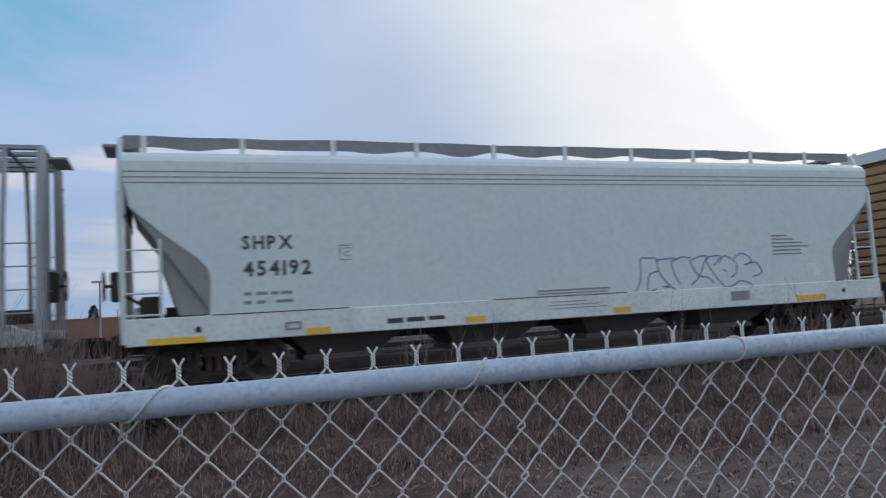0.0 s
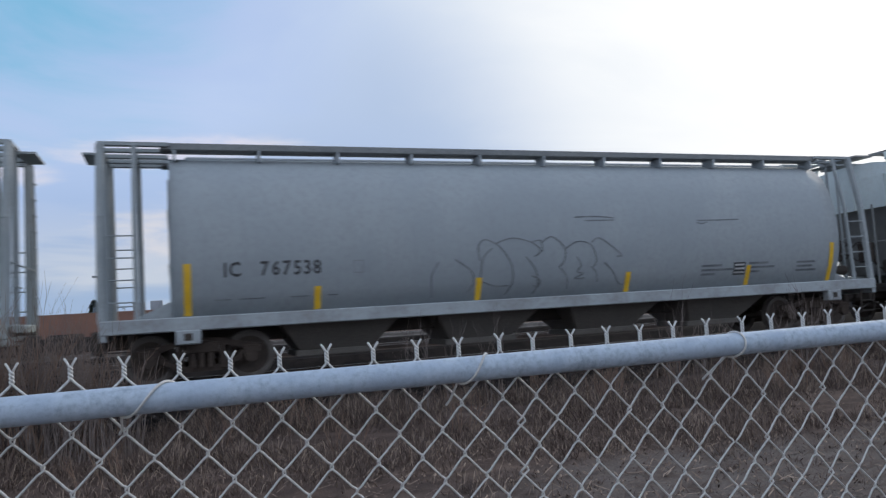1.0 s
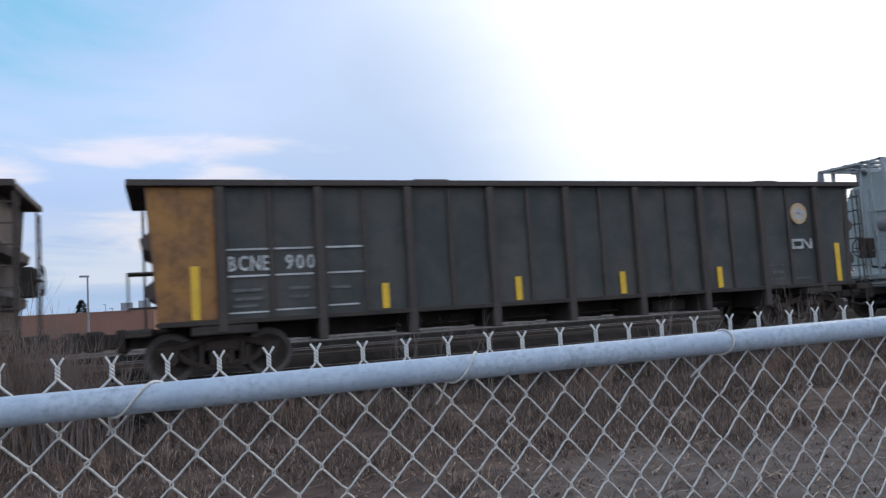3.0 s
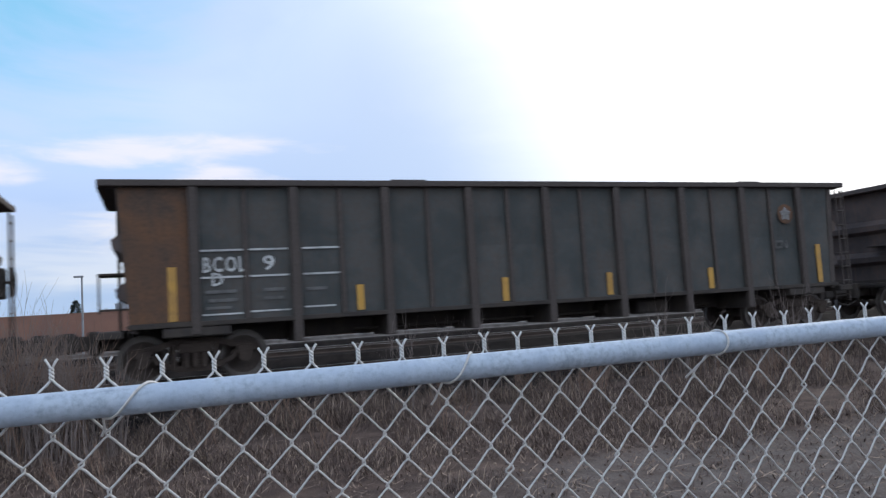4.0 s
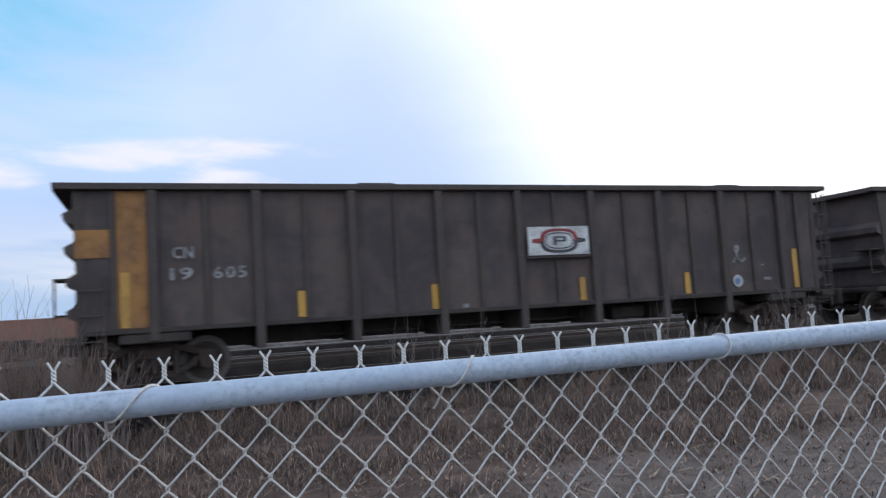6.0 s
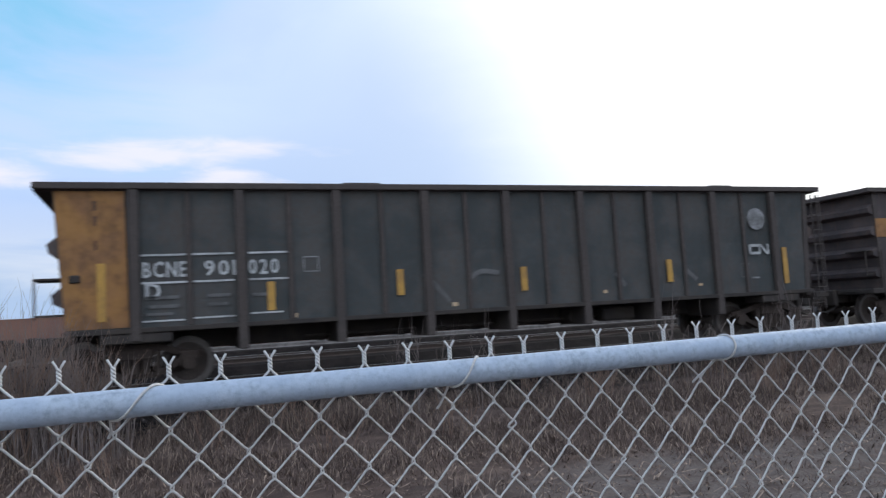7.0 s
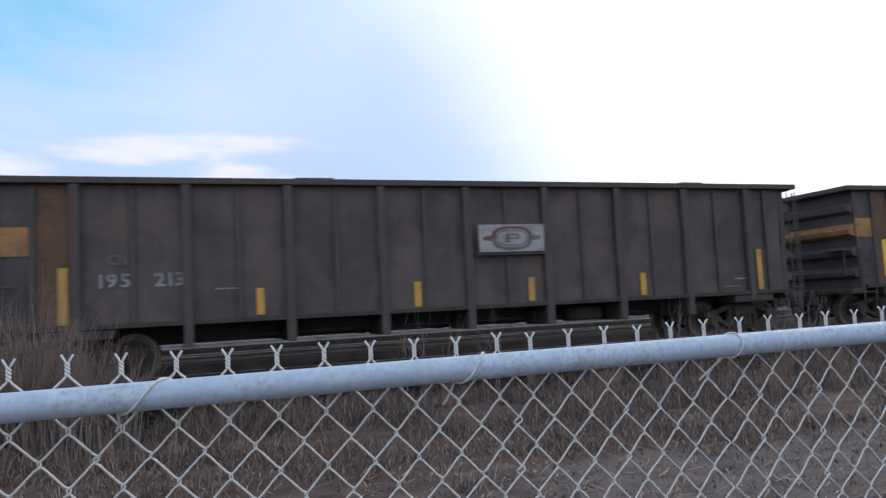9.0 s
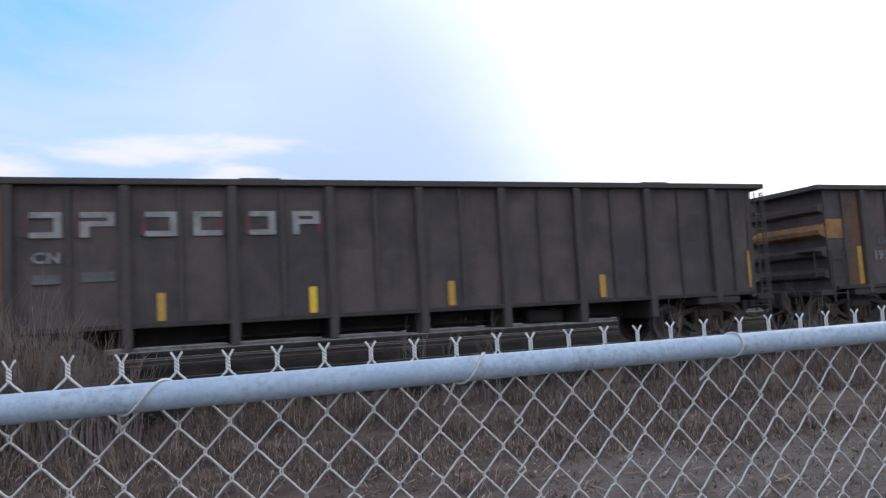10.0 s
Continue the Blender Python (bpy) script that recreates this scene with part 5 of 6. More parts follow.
c3 = CARS["c3"] = tagged(curved_hopper("covered_hopper_car", 7.08, 8.5, "rs", "rs_sill", (1.03, 1.28), 6.72, (-4.3, -1.45, 1.4, 4.25)), "pale green covered hopper car with rust blotches along the roof", "railway car", "cars of the train")
for x, w, text in ((-6.07, 0.45, "RS"), (-5.13, 0.95, "38713")):
    lettering(text, x, 2.07, 0.27, flank_y(2.07), "black", c3, width=w, lean=-0.12, bold=0.015)
decal(c3, "stencil_line", -6.28, -4.18, 2.50, 2.525, "black")
decal(c3, "stencil_line", -6.28, -4.18, 1.91, 1.935, "black")
decal(c3, "stencil_line", -5.22, -5.19, 1.45, 1.91, "black")
decal(c3, "reflector", -7.05, -6.93, 1.42, 2.18, "yellow")
decal(c3, "reflector", 7.0, 7.06, 1.42, 2.2, "yellow_old")
for x0, x1 in ((-6.93, -6.02), (-5.78, -5.3), (-3.24, -2.7), (1.79, 2.24), (4.6, 5.0), (5.74, 6.78)):
    decal(c3, "reflector", x0, x1, 1.335, 1.42, "yellow" if abs(x0) > 5.7 else "yellow_old")
decal(c3, "blank_patch", -3.15, -2.40, 1.86, 2.42, "rs_patch")
for x0, x1, z in ((-6.4, -6.1, 1.74), (-6.0, -5.5, 1.74), (-6.35, -6.1, 1.6), (-6.0, -5.5, 1.6), (-6.2, -5.8, 1.48), (-5.05, -4.8, 1.72), (-4.6, -4.25, 1.72), (-5.05, -4.8, 1.58), (-4.6, -4.3, 1.58), (-5.05, -4.2, 1.44), (-3.1, -2.7, 1.55), (-3.6, -2.4, 1.68), (5.0, 5.6, 1.66), (5.5, 6.3, 1.55), (3.1, 3.8, 2.2), (4.8, 5.2, 2.25)):
    decal(c3, "stencil_bar", x0, x1, z, z + 0.055, "grey_ink")
for x0, x1, z0, z1 in ((4.5, 5.01, 1.94, 1.96), (4.5, 5.01, 1.66, 1.68), (4.5, 4.53, 1.66, 1.96), (4.98, 5.01, 1.66, 1.96), (4.73, 4.76, 1.66, 1.96), (-3.56, -3.34, 2.36, 2.38), (-3.56, -3.34, 2.10, 2.12), (-3.56, -3.54, 2.1, 2.38), (-3.36, -3.34, 2.1, 2.38)):
    decal(c3, "stencil_box", x0, x1, z0, z1, "grey_ink")


def flat_hopper(name):
    """Covered hopper with flat flanks, dark-shaded bead lines under the eaves and cut-away ends."""
    car = new(name)
    cut = [(-8.86, 3.34), (-8.3, 2.83), (-7.72, 2.38), (-7.56, 2.2), (-7.51, 2.0), (-7.54, 1.33)]
    outline = [(-8.97, 4.06)] + cut + [(-x, z) for x, z in cut[::-1]] + [(8.97, 4.06)]
    for s in (-1, 1):
        a, b = sorted((s * 1.55, s * 1.53))
        part("side_sheet", slab(bmesh.new(), outline, a, b), "shpx", car, "pale grey flat side sheet")
        # dark grey strips paint the shading of the pressed lines
        part("bead", boxed(-8.95, 8.95, *sorted((s * 1.556, s * 1.54)), 3.965, 3.985), "grey_ink", car)
        part("bead", boxed(-8.95, 8.95, *sorted((s * 1.556, s * 1.54)), 3.865, 3.885), "grey_ink", car)
        part("bead", boxed(-8.95, 8.95, *sorted((s * 1.556, s * 1.54)), 3.765, 3.785), "grey_ink", car)
        part("side_sill", boxed(-8.95, 9.05, *sorted((s * 1.57, s * 1.30)), 0.85, 1.335, 0.015), "shpx_sill", car, "deep off-white side sill")
        part("roof_walk", boxed(-9.0, 9.0, *sorted((s * 1.05, s * 0.62)), 4.66, 4.72), "shpx_end", car, "grating roof walk")
        sag = [-8.95 + 17.9 * i / 80 for i in range(81)]
        rim = [(x, 4.51 + 0.055 * noise.noise((x * 1.3, s * 4.0, 0.5)) + 0.03 * math.sin(x * 3.53)) for x in sag] + [(x, 4.735 + 0.025 * noise.noise((x * 0.8, s * 2.0, 7.5))) for x in sag[::-1]]
        part("walk_skirt", slab(bmesh.new(), rim, *sorted((s * 1.056, s * 1.085))), "walk_grey", car, "bent grey edge plate of the roof walk")
        for i in range(11):
            x = -8.6 + i * 1.78
            part("walk_post", boxed(x - 0.05, x + 0.05, *sorted((s * 1.06, s * 1.12)), 4.34, 4.74, 0.01), "shpx", car)
    part("roof", loft(bmesh.new(), [(-1.55, 4.06), (-1.545, 4.17), (-1.49, 4.27), (-1.32, 4.37), (-0.7, 4.48), (0, 4.51), (0.7, 4.48), (1.32, 4.37), (1.49, 4.27), (1.545, 4.17), (1.55, 4.06)], [-8.97, 8.97]), "shpx", car, "pale rounded roof")
    for e in (-1, 1):
        part("end_sheet", boxed(min(e * 8.93, e * 8.96), max(e * 8.93, e * 8.96), -1.52, 1.52, 3.2, 4.06), "shpx", car)
        for y in (-1.0, 0.0, 1.0):
            part("end_stiffener", boxed(min(e * 8.96, e * 9.03), max(e * 8.96, e * 9.03), y - 0.03, y + 0.03, 3.2, 4.1), "shpx", car)
        for y in (-1.5, 1.5):
            bm = bmesh.new()
            rod(bm, (e * 8.98, y, 0.9), (e * 9.02, y, 3.6), 0.055, 8)
            rod(bm, (e * 9.02, y, 3.6), (e * 9.0, y * 0.75, 4.66), 0.05, 8)
            part("corner_post", bm, "shpx", car)
        ladder(car, e * 8.98, -1.53, (-e, 0), 0.62, 1.2, 2.75, 4, "shpx", 0.018, 0.03)
        bm = bmesh.new()
        for i in range(9):
            rod(bm, (e * 9.05, 0.95, 1.4 + i * 0.35), (e * 9.05, 1.4, 1.4 + i * 0.35), 0.013, 6)
        rod(bm, (e * 9.05, 0.95, 1.0), (e * 9.05, 0.95, 4.3), 0.02, 6), rod(bm, (e * 9.05, 1.4, 1.0), (e * 9.05, 1.4, 4.3), 0.02, 6)
        part("ladder", bm, "shpx_end", car)
        part("hand_rail", rod(bmesh.new(), (e * 9.05, -1.45, 2.25), (e * 9.05, 1.45, 2.25), 0.016, 6), "shpx_end", car)
        part("brake_column", rod(bmesh.new(), (e * 9.05, -0.6, 1.0), (e * 9.05, -0.6, 3.3), 0.03, 6), "shpx_end", car)
        part("platform", boxed(min(e * 9.0, e * 7.5), max(e * 9.0, e * 7.5), -1.29, 1.29, 0.98, 1.08), "shpx_end", car)
        part("end_sill", boxed(min(e * 8.9, e * 9.08), max(e * 8.9, e * 9.08), -1.5, 1.5, 0.86, 1.1, 0.02), "under", car)
        part("end_walk", boxed(min(e * 8.7, e * 9.35), max(e * 8.7, e * 9.35), -0.5, 0.5, 4.66, 4.71), "shpx_end", car)
        part("air_reservoir", rod(bmesh.new(), (e * 8.3, -0.4, 1.35), (e * 7.6, -0.4, 1.35), 0.2, 14), "under", car)
        part("step", ladder_mesh(e, e * 9.0, 0.86), "under", car)
        brake_wheel(car, e * 9.38, -0.35, 2.0, "under")
        part("brake_rod", rod(bmesh.new(), (e * 9.0, -0.35, 1.8), (e * 8.0, -0.25, 1.15), 0.03, 6), "under", car)
        part("brake_valve", boxed(min(e * 8.75, e * 8.35), max(e * 8.75, e * 8.35), -0.9, -0.45, 1.35, 1.75, 0.06), "under", car)
    part("centre_sill", boxed(-9, 9, -0.3, 0.3, 0.68, 1.0, 0.02), "under", car)
    # the slope's shaded underside is painted in as dark grey, wings too
    part("hopper_core", slab(bmesh.new(), [(-8.92, 4.0), (-8.83, 3.30), (-7.45, 1.33), (7.45, 1.33), (8.83, 3.30), (8.92, 4.0)], -1.528, 1.528), "shpx_end", car, "grey slope sheets, shade put into their colour")
    for e in (-1, 1):
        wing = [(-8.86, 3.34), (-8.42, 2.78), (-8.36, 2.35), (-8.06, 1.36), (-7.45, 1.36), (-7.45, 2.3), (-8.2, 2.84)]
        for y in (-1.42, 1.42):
            part("end_wing", slab(bmesh.new(), [(-e * x, z) for x, z in wing], y - 0.015, y + 0.015), "shpx_end", car, "wing plate between slope sheet and side, grey darkened for shade")
    for x in (-4.9, -1.7, 1.6, 4.8):
        chute(car, x, 1.3, 0.7, 0.42, 1.0)
    add_trucks(car, 7.4)
    add_couplers(car, 9.08, 9.75)
    return car


c1 = CARS["c1"] = tagged(flat_hopper("covered_hopper_car"), "pale grey covered hopper car with flat sides and blue sprayed outlines", "railway car", "cars of the train")
YF = -1.554
lettering("SHPX", -6.94, 2.51, 0.27, YF, "black", c1, width=0.94, bold=0.03)
lettering("454192", -6.93, 2.01, 0.30, YF, "black", c1, width=1.26, bold=0.03)
for x0, x1, z0, z1 in ((-8.6, -7.62, 0.86, 0.97), (-5.83, -5.36, 0.87, 0.99), (-2.58, -2.13, 0.9, 1.02), (0.93, 1.4, 0.9, 1.02), (6.2, 7.15, 0.9, 1.03)):
    part("reflector", boxed(x0, x1, -1.578, -1.571, z0, z1), "yellow", c1, "yellow reflective strip")


wall_rows = [(-5.11, -4.87, 2.54, 2.56), (-5.11, -4.87, 2.26, 2.28), (-5.11, -5.09, 2.26, 2.56), (-5.05, -4.87, 2.49, 2.505)]
bars(wall_rows, YF, "grey_ink", c1, "stencil_box")
lettering("C", -5.02, 2.33, 0.11, YF, "grey_ink", c1)
bars([(-6.93, -6.8, 1.66, 1.72), (-6.72, -6.5, 1.66, 1.72), (-6.44, -6.3, 1.66, 1.72), (-6.26, -6.04, 1.66, 1.72), (-6.93, -6.8, 1.5, 1.56), (-6.7, -6.55, 1.5, 1.56), (-6.36, -6.04, 1.5, 1.56)], YF, "grey_ink", c1)
bars([(5.6, 6.1, 2.5 - 0.085 * 0, 2.54), (5.6, 6.3, 2.41, 2.45), (5.6, 6.55, 2.32, 2.36), (5.6, 6.75, 2.23, 2.27), (5.6, 6.5, 2.14, 2.18), (5.6, 6.5, 2.05, 2.09)], YF, "grey_ink", c1)
bars([(-4.23, -3.9, 0.98, 1.08), (-3.84, -3.45, 0.99, 1.08), (-3.38, -3.02, 1.0, 1.08)], -1.571, "black", c1)
bars([(-0.9, 0.9, 1.44, 1.48), (-0.9, 0.85, 1.38, 1.41)], YF, "grey_ink", c1)
bars([(-0.6, 0.3, 1.2, 1.22), (-0.6, 0.6, 1.13, 1.15), (-0.6, 0.8, 1.06, 1.08)], -1.571, "grey_ink", c1)
part("data_patch", boxed(6.62, 7.12, YF - 0.004, YF + 0.002, 1.50, 1.81), "shpx_sill", c1, "fresh white patch")
part("grey_patch", boxed(4.2, 4.75, -1.576, -1.571, 1.0, 1.22), "shpx_end", c1)
part("sill_seam", boxed(-7.5, -4.98, -1.573, -1.56, 1.325, 1.345), "rustpatch", c1, "rusty seam above the sill")
part("sill_seam", boxed(-1.93, 1.32, -1.573, -1.56, 1.325, 1.345), "rustpatch", c1, "rusty seam above the sill")
frame_box = bmesh.new()
for q in ((-6.2, -5.91, 1.10, 1.135), (-6.2, -5.91, 0.98, 1.015), (-6.2, -6.16, 0.98, 1.135), (-5.95, -5.91, 0.98, 1.135)):
    box(frame_box, q[0], q[1], -1.59, -1.569, q[2], q[3])
part("card_holder", frame_box, "shpx_end", c1, "small dark card holder")
for x in (-7.75, 7.75):
    part("sill_hole", disc_y(bmesh.new(), x, -1.574, -1.570, 1.09, 0.06, 14), "under", c1)
strokes([
    [(1.55, 1.31), (1.68, 1.5), (1.76, 1.8), (1.77, 2.07), (2.0, 2.08), (2.19, 2.06), (2.24, 1.76), (2.5, 1.44), (2.83, 1.24)],
    [(2.22, 1.78), (1.97, 1.69), (1.91, 1.34), (2.15, 1.38)],
    [(2.2, 2.03), (2.69, 2.06), (2.6, 1.96), (2.66, 1.7), (2.81, 1.44)],
    [(2.69, 2.0), (2.9, 2.08), (3.15, 2.05)],
    [(3.15, 1.99), (3.4, 2.08), (3.61, 2.07), (3.5, 1.9), (3.35, 1.61), (3.1, 1.42)],
    [(3.12, 2.0), (3.2, 1.8), (3.36, 1.62), (3.6, 1.58), (3.75, 1.45)],
    [(3.69, 2.06), (3.6, 1.95), (3.82, 1.6), (4.08, 1.32)],
    [(3.69, 2.07), (4.0, 2.08), (3.9, 1.95), (3.8, 1.85)],
    [(3.95, 1.9), (4.13, 2.07), (4.44, 1.9), (4.42, 1.65), (4.25, 1.55)],
    [(4.4, 2.0), (4.63, 2.12), (4.92, 1.95), (4.69, 1.83)],
    [(4.7, 1.83), (5.04, 1.89), (5.2, 1.7), (5.14, 1.6), (4.91, 1.55)],
    [(4.05, 1.33), (4.3, 1.36), (4.53, 1.46), (4.8, 1.4), (4.9, 1.3)],
    [(2.3, 1.42), (2.48, 1.4), (2.4, 1.44)],
    [(4.05, 1.75), (4.15, 1.7)],
], YF - 0.003, 0.016, "blue_ink", c1, "sprayed_outline", "blue sprayed outlines")


def boxcar(name):
    """Brown ribbed car at the head of the shot; only its rear corner shows."""
    car = new(name)
    part("body", boxed(-9.3, 9.3, -1.5, 1.5, 1.0, 5.0, 0.10), "rustpatch", car, "yellow-brown ribbed steel side")
    for i in range(13):
        z = 1.25 + i * 0.27
        part("rib", boxed(-9.36, 9.36, -1.54, 1.54, z, z + 0.225, 0.02), "boxcar_tan", car)
    part("roof", slab(bmesh.new(), [(-9.38, 4.86), (9.38, 4.86), (9.38, 5.2), (-9.38, 5.2)], -1.52, 1.52), "shpx", car)
    part("underframe", boxed(-9.2, 9.2, -0.6, 0.6, 0.7, 1.0), "under", car)
    add_trucks(car, 7.4)
    add_couplers(car, 9.35, 9.85)
    return car


CARS["c0"] = tagged(boxcar("boxcar"), "yellow-brown ribbed boxcar, its rear corner just in view", "railway car", "cars of the train")

# ---- distance: warehouse, trees, poles ----


def warehouse():
    b = tagged(new("warehouse"), "low flat-roofed warehouse with tan and brown wall panels", "building")
    b.location = (0, 110, -1.7)
    xs = [-90, -60, -38, -20, -1.1, 7.2, 10.8, 16.3, 18.2, 27]
    tones = ("bldg_orange", "bldg_brown", "bldg_orange", "bldg_brown", "bldg_orange", "bldg_brown", "bldg_orange", "bldg_brown", "bldg_orange")
    for x0, x1, m in zip(xs, xs[1:], tones):
        part("wall_panel", boxed(x0, x1, 0 if m == "bldg_orange" else -0.15, 1.0, 0, 5.55), m, b)
    part("roof", boxed(-90, 27, 1.0, 40, 0, 5.45), "metal_far", b)
    part("parapet", boxed(-90, 27, -0.2, 0.9, 5.56, 5.7), "bldg_brown", b)
    for x, w, h in ((-5.6, 1.6, 1.2), (-3.2, 1.7, 1.4), (2.5, 2.6, 0.7), (6.0, 1.2, 0.9), (-26, 2.2, 1.3), (14.0, 0.8, 0.7)):
        part("rooftop_unit", boxed(x, x + w, 8, 10, 5.45, 5.45 + h + 0.35, 0.05), "metal_far", b, "grey rooftop air unit")
    return b


warehouse()


def branching(bm, rng, p, d, length, r, depth, sides=4, spread=0.55):
    """A limb that forks into thinner ones."""
    q = p + d * length
    mid = (p + q) / 2 + Vector((rng.uniform(-1, 1), rng.uniform(-1, 1), rng.uniform(-0.4, 0.4))) * length * 0.06
    rod(bm, p, mid, r, sides, r * 0.8)
    rod(bm, mid, q, r * 0.8, sides, r * 0.55)
    if depth:
        for i in range(rng.randint(2, 3)):
            t = rng.uniform(0.45, 1.0)
            nd = (d + Vector((rng.uniform(-1, 1), rng.uniform(-1, 1), rng.uniform(-0.25, 0.6))) * spread).normalized()
            branching(bm, rng, p + (q - p) * t, nd, length * rng.uniform(0.5, 0.75), r * 0.5, depth - 1, max(3, sides - 1), spread)


def bare_tree(x, y, h, seed):
    rng = random.Random(seed)
    z = ground_height(x, y)
    t = tagged(new("bare_tree"), "leafless grey tree beyond the tracks", "tree", "bare trees")
    t.location = (x, y, z)
    bm = rod(bmesh.new(), (0, 0, -0.2), (0, 0, h * 0.4), h * 0.022, 6, h * 0.015)
    part("trunk", bm, "twig", t)
    bm = bmesh.new()
    for i in range(15):
        a = rng.uniform(0, 6.28)
        branching(bm, rng, Vector((0, 0, h * rng.uniform(0.18, 0.4))), Vector((math.cos(a) * 0.6, math.sin(a) * 0.6, 1)).normalized(), h * rng.uniform(0.25, 0.36), h * 0.009, 3, 3)
    part("crown", bm, "twig", t)


def conifer(x, y, h, seed):
    rng = random.Random(seed)
    t = tagged(new("conifer"), "dark green conifer behind the warehouse", "tree", "conifers")
    t.location = (x, y, ground_height(x, y))
    part("trunk", rod(bmesh.new(), (0, 0, -0.2), (0, 0, h), 0.14, 6, 0.03), "twig", t)
    bm = bmesh.new()
    for i in range(900):
        f = rng.random()
        z = h * (0.30 + 0.70 * f)
        rad = h * 0.30 * (1 - f) ** 0.55 * (0.75 + 0.4 * noise.noise((f * 5.0, seed * 0.37, 0.0))) + 0.15
        a = rng.uniform(0, 6.28)
        d = Vector((math.cos(a), math.sin(a), rng.uniform(-0.15, 0.35)))
        q = Vector((0, 0, z)) + d * rad * rng.uniform(0.55, 1.1)
        p = q - d * rng.uniform(0.35, 0.7)
        side = Vector((-math.sin(a), math.cos(a), 0)) * rng.uniform(0.12, 0.3)
        m = (p + q) / 2
        bm.faces.new([bm.verts.new(v) for v in (p, m + side, q, m - side - Vector((0, 0, 0.15)))])
    part("crown", bm, "pine", t)


rng = random.Random(11)
for i in range(34):
    x = 30 + i * 4.6 + rng.uniform(-1.5, 1.5)
    bare_tree(x, 128 + rng.uniform(-6, 14), rng.uniform(8.8, 12.4) * (0.8 if x < 46 else 1.05), 100 + i)
for x, h in ((17.0, 10.6), (18.6, 9.6), (20.1, 10.4), (22.0, 9.4), (24.6, 9.0), (-14.0, 10.2)):
    conifer(x, 153, h - 1.7, int(h * 100 + x))

for i, (x, y, h) in enumerate(((18.6, 62, 4.4), (19.6, 64, 4.9), (20.4, 62, 4.6), (21.4, 65, 4.2), (19.1, 66, 4.7), (22.6, 63, 3.6), (17.7, 65, 3.7))):
    bare_tree(x, y, h, 700 + i)


def lamp_post(x, y, h):
    t = tagged(new("street_lamp"), "thin grey street lamp beyond the tracks", "street lamp", "street lamps")
    t.location = (x, y, ground_height(x, y))
    part("pole", rod(bmesh.new(), (0, 0, -0.1), (0, 0, h), 0.09, 8, 0.06), "metal_far", t)
    part("head", boxed(-0.55, 0.12, -0.12, 0.12, h - 0.08, h + 0.06, 0.03), "metal_far", t)


lamp_post(-5.05, 60, 5.6 - ground_height(-5.05, 60))
lamp_post(13.8, 118, 7.3)
lamp_post(12.0, 125, 6.3)
for x, y, h in ((-13.5, 160, 8.4), (-11.0, 170, 9.2), (-9.4, 165, 8.2), (-8.2, 180, 9.6), (4.5, 170, 8.4), (8.5, 175, 9.0)):
    lamp_post(x, y, h - 1.3)

# ---- weeds ----


def grass_field():
    """Dry grass as single blades, thicker towards the track, thin on the lane."""
    rng = np.random.RandomState(7)
    verts, faces = [], []
    n = 0
    for i in range(30000):
        y = 4.6 + 8.6 * rng.rand() ** 0.8
        x = -5 + rng.rand() * (8 + y * 2.0)
        lane = 3.4 < y + 1.6 * noise.noise((x * 0.7, y * 0.7, 9.0)) < 6.6 and x > 2.2 + 1.5 * noise.noise((y * 0.8, 4.0, x * 0.3))
        v = noise.noise((x * 0.55, y * 0.55, 3.0))
        if (lane and rng.rand() < 0.66) or v < -0.28 + 0.25 * rng.rand():
            continue
        h = (0.42 if lane else 1.0) * (0.15 + 0.30 * max(v + 0.25, 0)) * (0.6 + 0.8 * rng.rand()) * (0.72 if y < 9 else 1.25)
        z = ground_height(x, y) - 0.02
        for b in range(5):
            a, l = rng.rand() * 6.283, 0.15 + rng.rand() ** 1.3 * 1.5
            bx, by = x + rng.normal() * 0.05, y + rng.normal() * 0.05
            hh = h * (0.5 + 0.7 * rng.rand())
            w = 0.0025 + 0.003 * rng.rand()
            dx, dy = math.cos(a) * hh * l, math.sin(a) * hh * l
            sx, sy = -math.sin(a + 0.7) * w, math.cos(a + 0.7) * w
            k = len(verts)
            zm = z + hh * 0.6 * max(1 - 0.25 * l, 0.5)
            verts += [(bx - sx, by - sy, z), (bx + sx, by + sy, z), (bx + dx * 0.4 + sx * 0.8, by + dy * 0.4 + sy * 0.8, zm), (bx + dx * 0.4 - sx * 0.8, by + dy * 0.4 - sy * 0.8, zm), (bx + dx, by + dy, z + hh * max(1 - 0.42 * l, 0.3))]
            faces += [(k, k + 1, k + 2, k + 3), (k + 3, k + 2, k + 4)]
    me = bpy.data.meshes.new("dry_grass")
    me.from_pydata(verts, [], faces)
    me.materials.append(M["grass"])
    tagged(new("dry_grass", me), "dead brown grass between fence and track", "grass", kind="stuff")


grass_field()


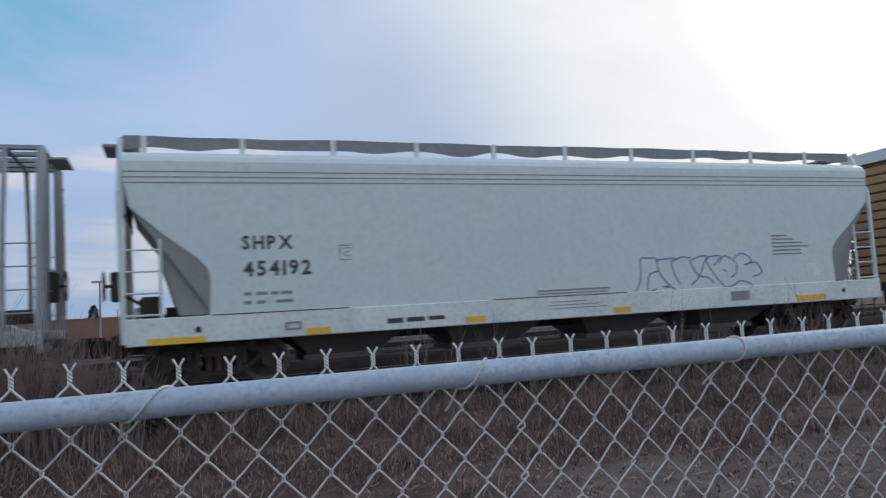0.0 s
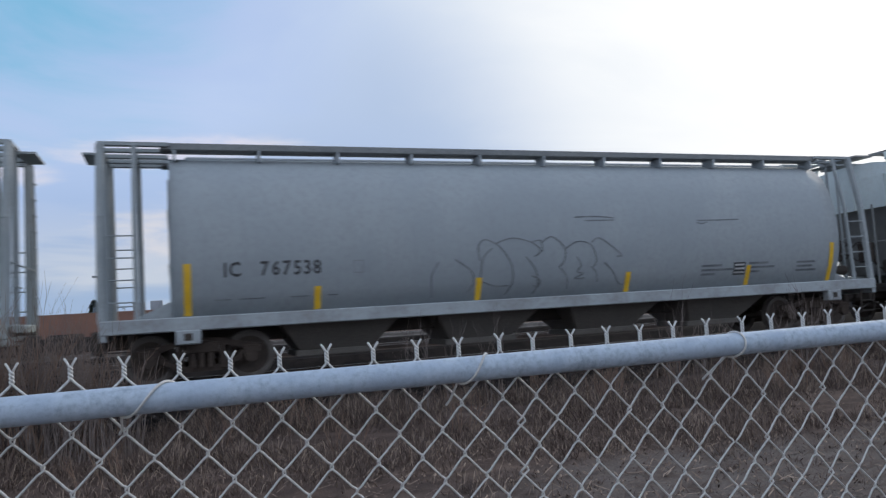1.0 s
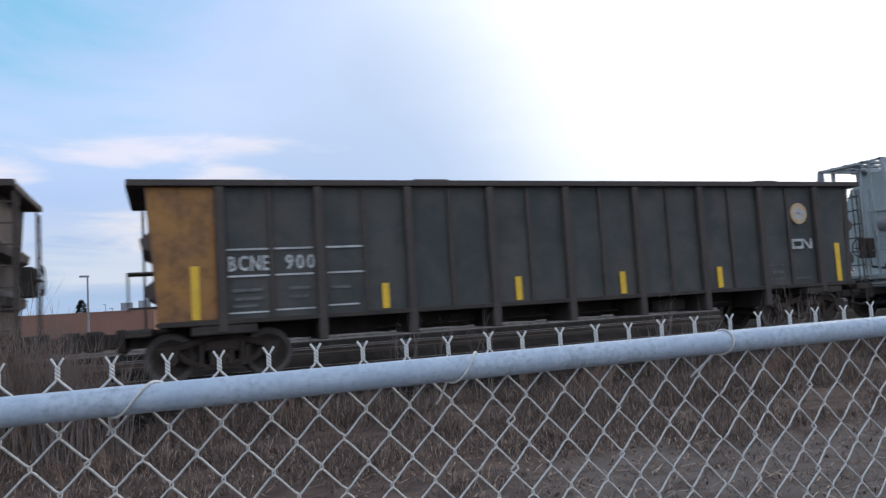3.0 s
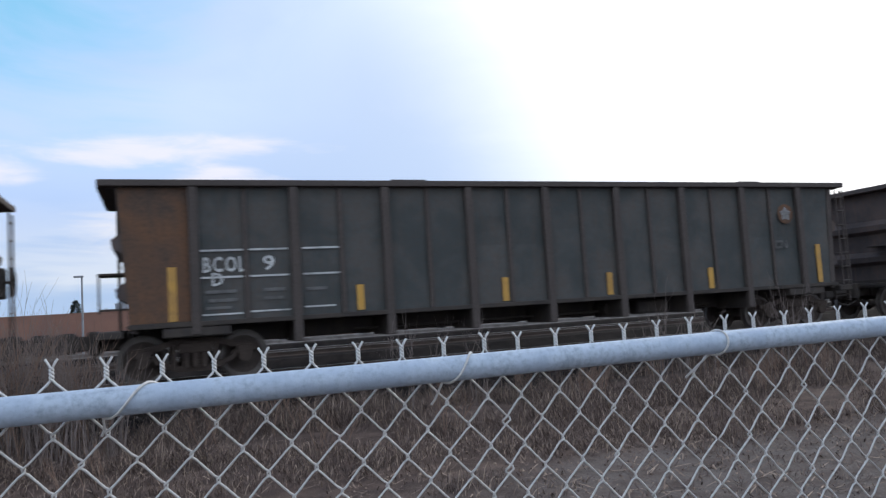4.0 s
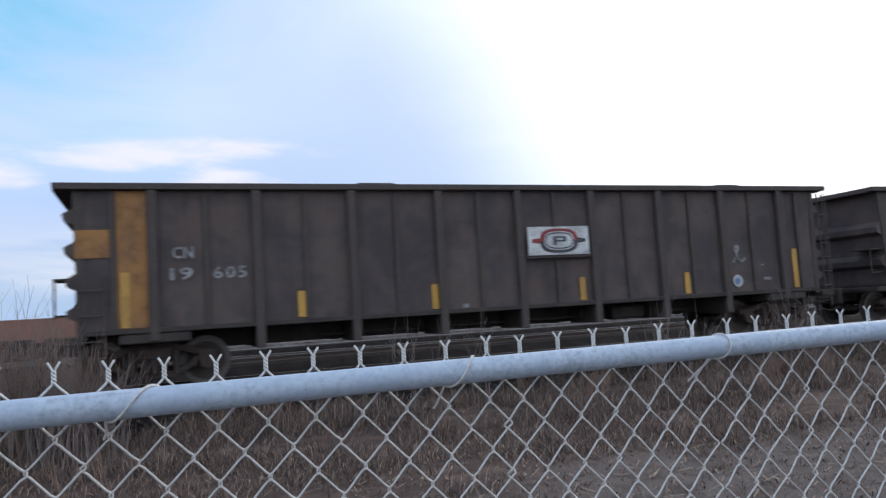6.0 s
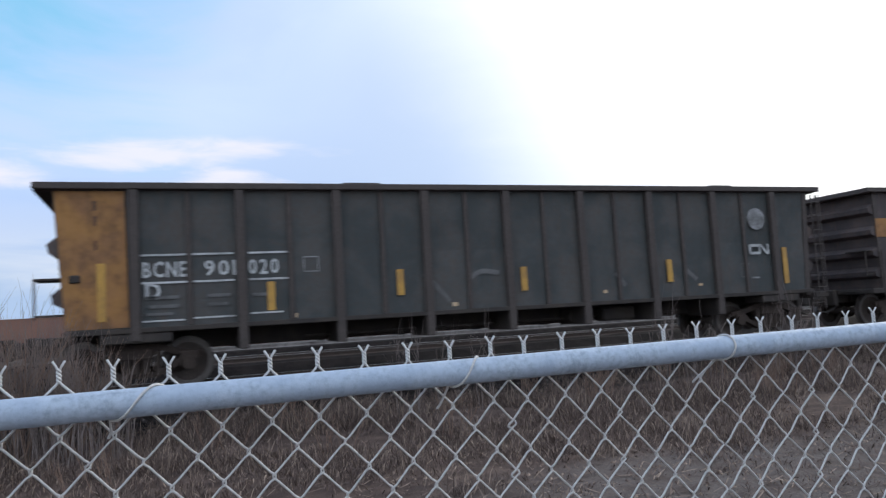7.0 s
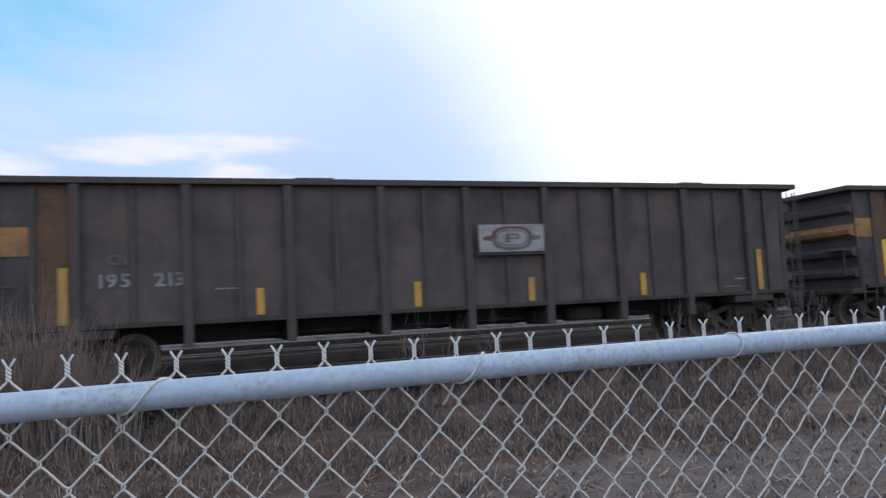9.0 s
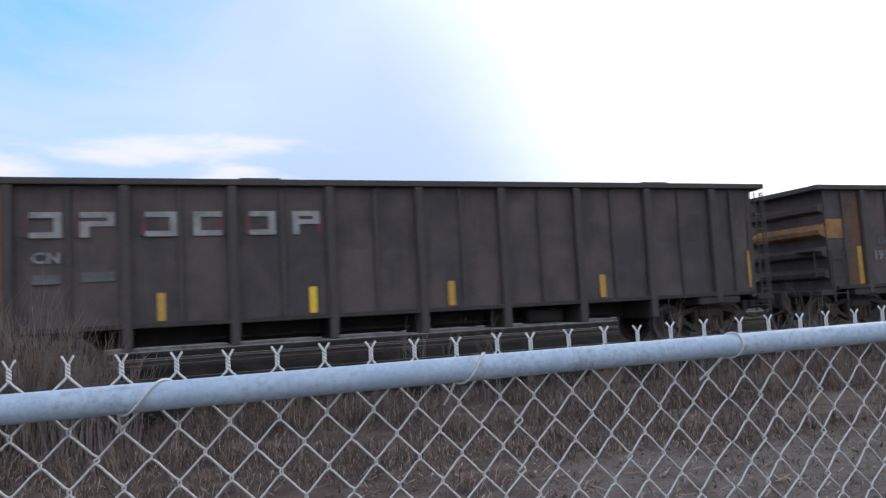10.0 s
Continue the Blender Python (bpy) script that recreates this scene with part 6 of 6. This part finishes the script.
def straw_litter():
    """Flattened straw and small stones on the trodden ground."""
    rng = np.random.RandomState(21)
    verts, faces = [], []
    for i in range(16000):
        y = 4.2 + 8.0 * rng.rand()
        x = -4 + rng.rand() * (7 + y * 1.9)
        z = ground_height(x, y)
        a, l, w = rng.rand() * 6.283, 0.04 + 0.14 * rng.rand(), 0.003 + 0.004 * rng.rand()
        dx, dy, tilt = math.cos(a) * l, math.sin(a) * l, 0.05 * rng.rand()
        sx, sy = -math.sin(a) * w, math.cos(a) * w
        k = len(verts)
        verts += [(x - sx, y - sy, z + 0.004), (x + sx, y + sy, z + 0.004), (x + dx + sx, y + dy + sy, z + 0.01 + tilt), (x + dx - sx, y + dy - sy, z + 0.01 + tilt)]
        faces.append((k, k + 1, k + 2, k + 3))
    for i in range(3500):
        y = 3.6 + 3.6 * rng.rand()
        x = 1.5 + rng.rand() * 12
        z, r = ground_height(x, y), 0.006 + 0.022 * rng.rand() ** 3
        k = len(verts)
        verts += [(x + r, y, z), (x - 0.5 * r, y + 0.9 * r, z), (x - 0.5 * r, y - 0.9 * r, z), (x + 0.1 * r, y, z + r)]
        faces += [(k, k + 1, k + 3), (k + 1, k + 2, k + 3), (k + 2, k, k + 3)]
    me = bpy.data.meshes.new("straw_litter")
    me.from_pydata(verts, [], faces)
    me.materials.append(M["grass"])
    tagged(new("straw_litter", me), "flattened straw and small stones on bare earth", "straw", kind="stuff")


straw_litter()


def shrub(x, y, h, seed, stems, spread, mat="twig", r=0.006, label="leafless twiggy shrub beside the track", lean=0.25):
    rng = random.Random(seed)
    z = ground_height(x, y)
    bm = bmesh.new()
    for i in range(stems):
        p = Vector((rng.uniform(-1, 1) * spread, rng.uniform(-1, 1) * spread * 0.6, -0.03))
        d = Vector((rng.uniform(-1, 1) * lean, rng.uniform(-1, 1) * lean, 1)).normalized()
        branching(bm, rng, p, d, h * rng.uniform(0.4, 0.62), r * rng.uniform(0.7, 1.2), 2, 4, 0.42)
    ob = part("shrub", bm, mat)
    ob.location = (x, y, z)
    tagged(ob, label, "shrub", "shrubs by the track")


for i, (x, y, h) in enumerate(((-2.6, 11.2, 1.9), (-2.1, 11.4, 1.95), (-1.7, 11.0, 1.85), (-1.35, 11.3, 1.7), (-1.0, 11.1, 1.45), (-3.2, 11.4, 2.0), (-0.75, 10.9, 1.2), (-2.35, 10.7, 1.75), (-1.9, 10.6, 1.7), (-1.5, 10.6, 1.6), (-2.85, 10.8, 1.85), (-1.15, 10.5, 1.3), (-3.6, 11.0, 2.0))):
    shrub(x, y, h + 0.22, 20 + i, 24, 0.32, "twig" if i % 4 else "stem", 0.0098)
for i, (x, h) in enumerate(((3.33, 1.62), (3.7, 1.66), (4.0, 1.5), (4.75, 1.52), (4.9, 1.4))):
    shrub(x, 11, h, 50 + i, 2, 0.06, "twig", 0.009, "thin dry weed stems beside the track", 0.12)
for i, (x, y, h) in enumerate(((8.25, 11, 1.75), (8.6, 11.2, 1.5), (9.0, 11, 1.72), (11.0, 11, 1.92), (11.35, 11.1, 1.8), (11.75, 11, 1.9), (8.4, 10.8, 1.6), (8.8, 10.9, 1.65), (9.25, 10.8, 1.4), (11.15, 10.8, 1.7), (11.55, 10.8, 1.75), (10.6, 10.9, 1.5), (12.1, 10.9, 1.6))):
    shrub(x, y, h, 70 + i, 2, 0.14, "twig", 0.009, "sparse leafless weed stems beside the track")
for i in range(26):
    r2 = random.Random(300 + i)
    shrub(r2.uniform(-2, 18), r2.uniform(8.6, 12.4), r2.uniform(0.6, 1.0), 300 + i, 7, 0.25, "stem", 0.008, "low tangle of dry weeds", 0.4)



def ballast_stones():
    """Loose stones on the near shoulder and bed of the main track."""
    rng = np.random.RandomState(31)
    n = 30000
    x = -9.0 + 40.0 * rng.rand(n)
    y = TRACK_Y - 2.95 + 4.3 * rng.rand(n)
    top = np.interp(y, (TRACK_Y - 2.9, TRACK_Y - 1.75), (-0.12, RAIL_Z - 0.2))
    r = 0.028 + 0.035 * rng.rand(n)
    shape = np.array([(1, 0, 0.1), (0.2, 0.9, -0.1), (-0.9, 0.3, 0.1), (-0.3, -0.9, -0.05), (0.1, 0.1, 0.75)])
    a = rng.rand(n) * 6.283
    jit = 1.0 + 0.35 * (rng.rand(n, 5, 3) - 0.5)
    v = shape[None] * jit * r[:, None, None]
    ca, sa = np.cos(a)[:, None], np.sin(a)[:, None]
    pts = np.stack((x[:, None] + v[:, :, 0] * ca - v[:, :, 1] * sa, y[:, None] + v[:, :, 0] * sa + v[:, :, 1] * ca, top[:, None] + v[:, :, 2]), 2)
    tri = np.array([(0, 1, 4), (1, 2, 4), (2, 3, 4), (3, 0, 4)])
    faces = (np.arange(n)[:, None, None] * 5 + tri[None]).reshape(-1, 3)
    me = bpy.data.meshes.new("ballast_stones")
    me.from_pydata(pts.reshape(-1, 3).tolist(), [], faces.tolist())
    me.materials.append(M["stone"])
    tagged(new("ballast_stones", me), "loose dark brown ballast stones along the track", "stones", kind="stuff")


ballast_stones()
build_sleepers()


def run(t):
    """How far the train has rolled at a time, from where it is at 5 s."""
    u = t - 5.0
    return 19.2115 * u + 0.0053 * u ** 2 - 0.00352 * u ** 3 - 0.00135 * u ** 4 - (0.24 if abs(t - 9.5) < 0.01 else 0.0) + (0.2 if t < 0.01 else 0.0) + (0.1 if t > 9.9 else 0.0) + (0.10 if abs(t - 9.0) < 0.01 else 0.0)


def motions():
    for key, car in CARS.items():
        walk(car, [(i * 0.5, pose(CENTRES[key] + run(i * 0.5), TRACK_Y, RAIL_Z)) for i in range(21)])
    for car in CARS.values():
        for truck in car.children:
            for w in truck.children:
                if w.name.startswith("wheelset"):
                    x = w.location.x
                    walk(w, [(i / 30, pose(x, 0, WHEEL_R, 0, math.degrees(19.2 * i / 30 / WHEEL_R) % 360.0)) for i in range(301)])


motions()
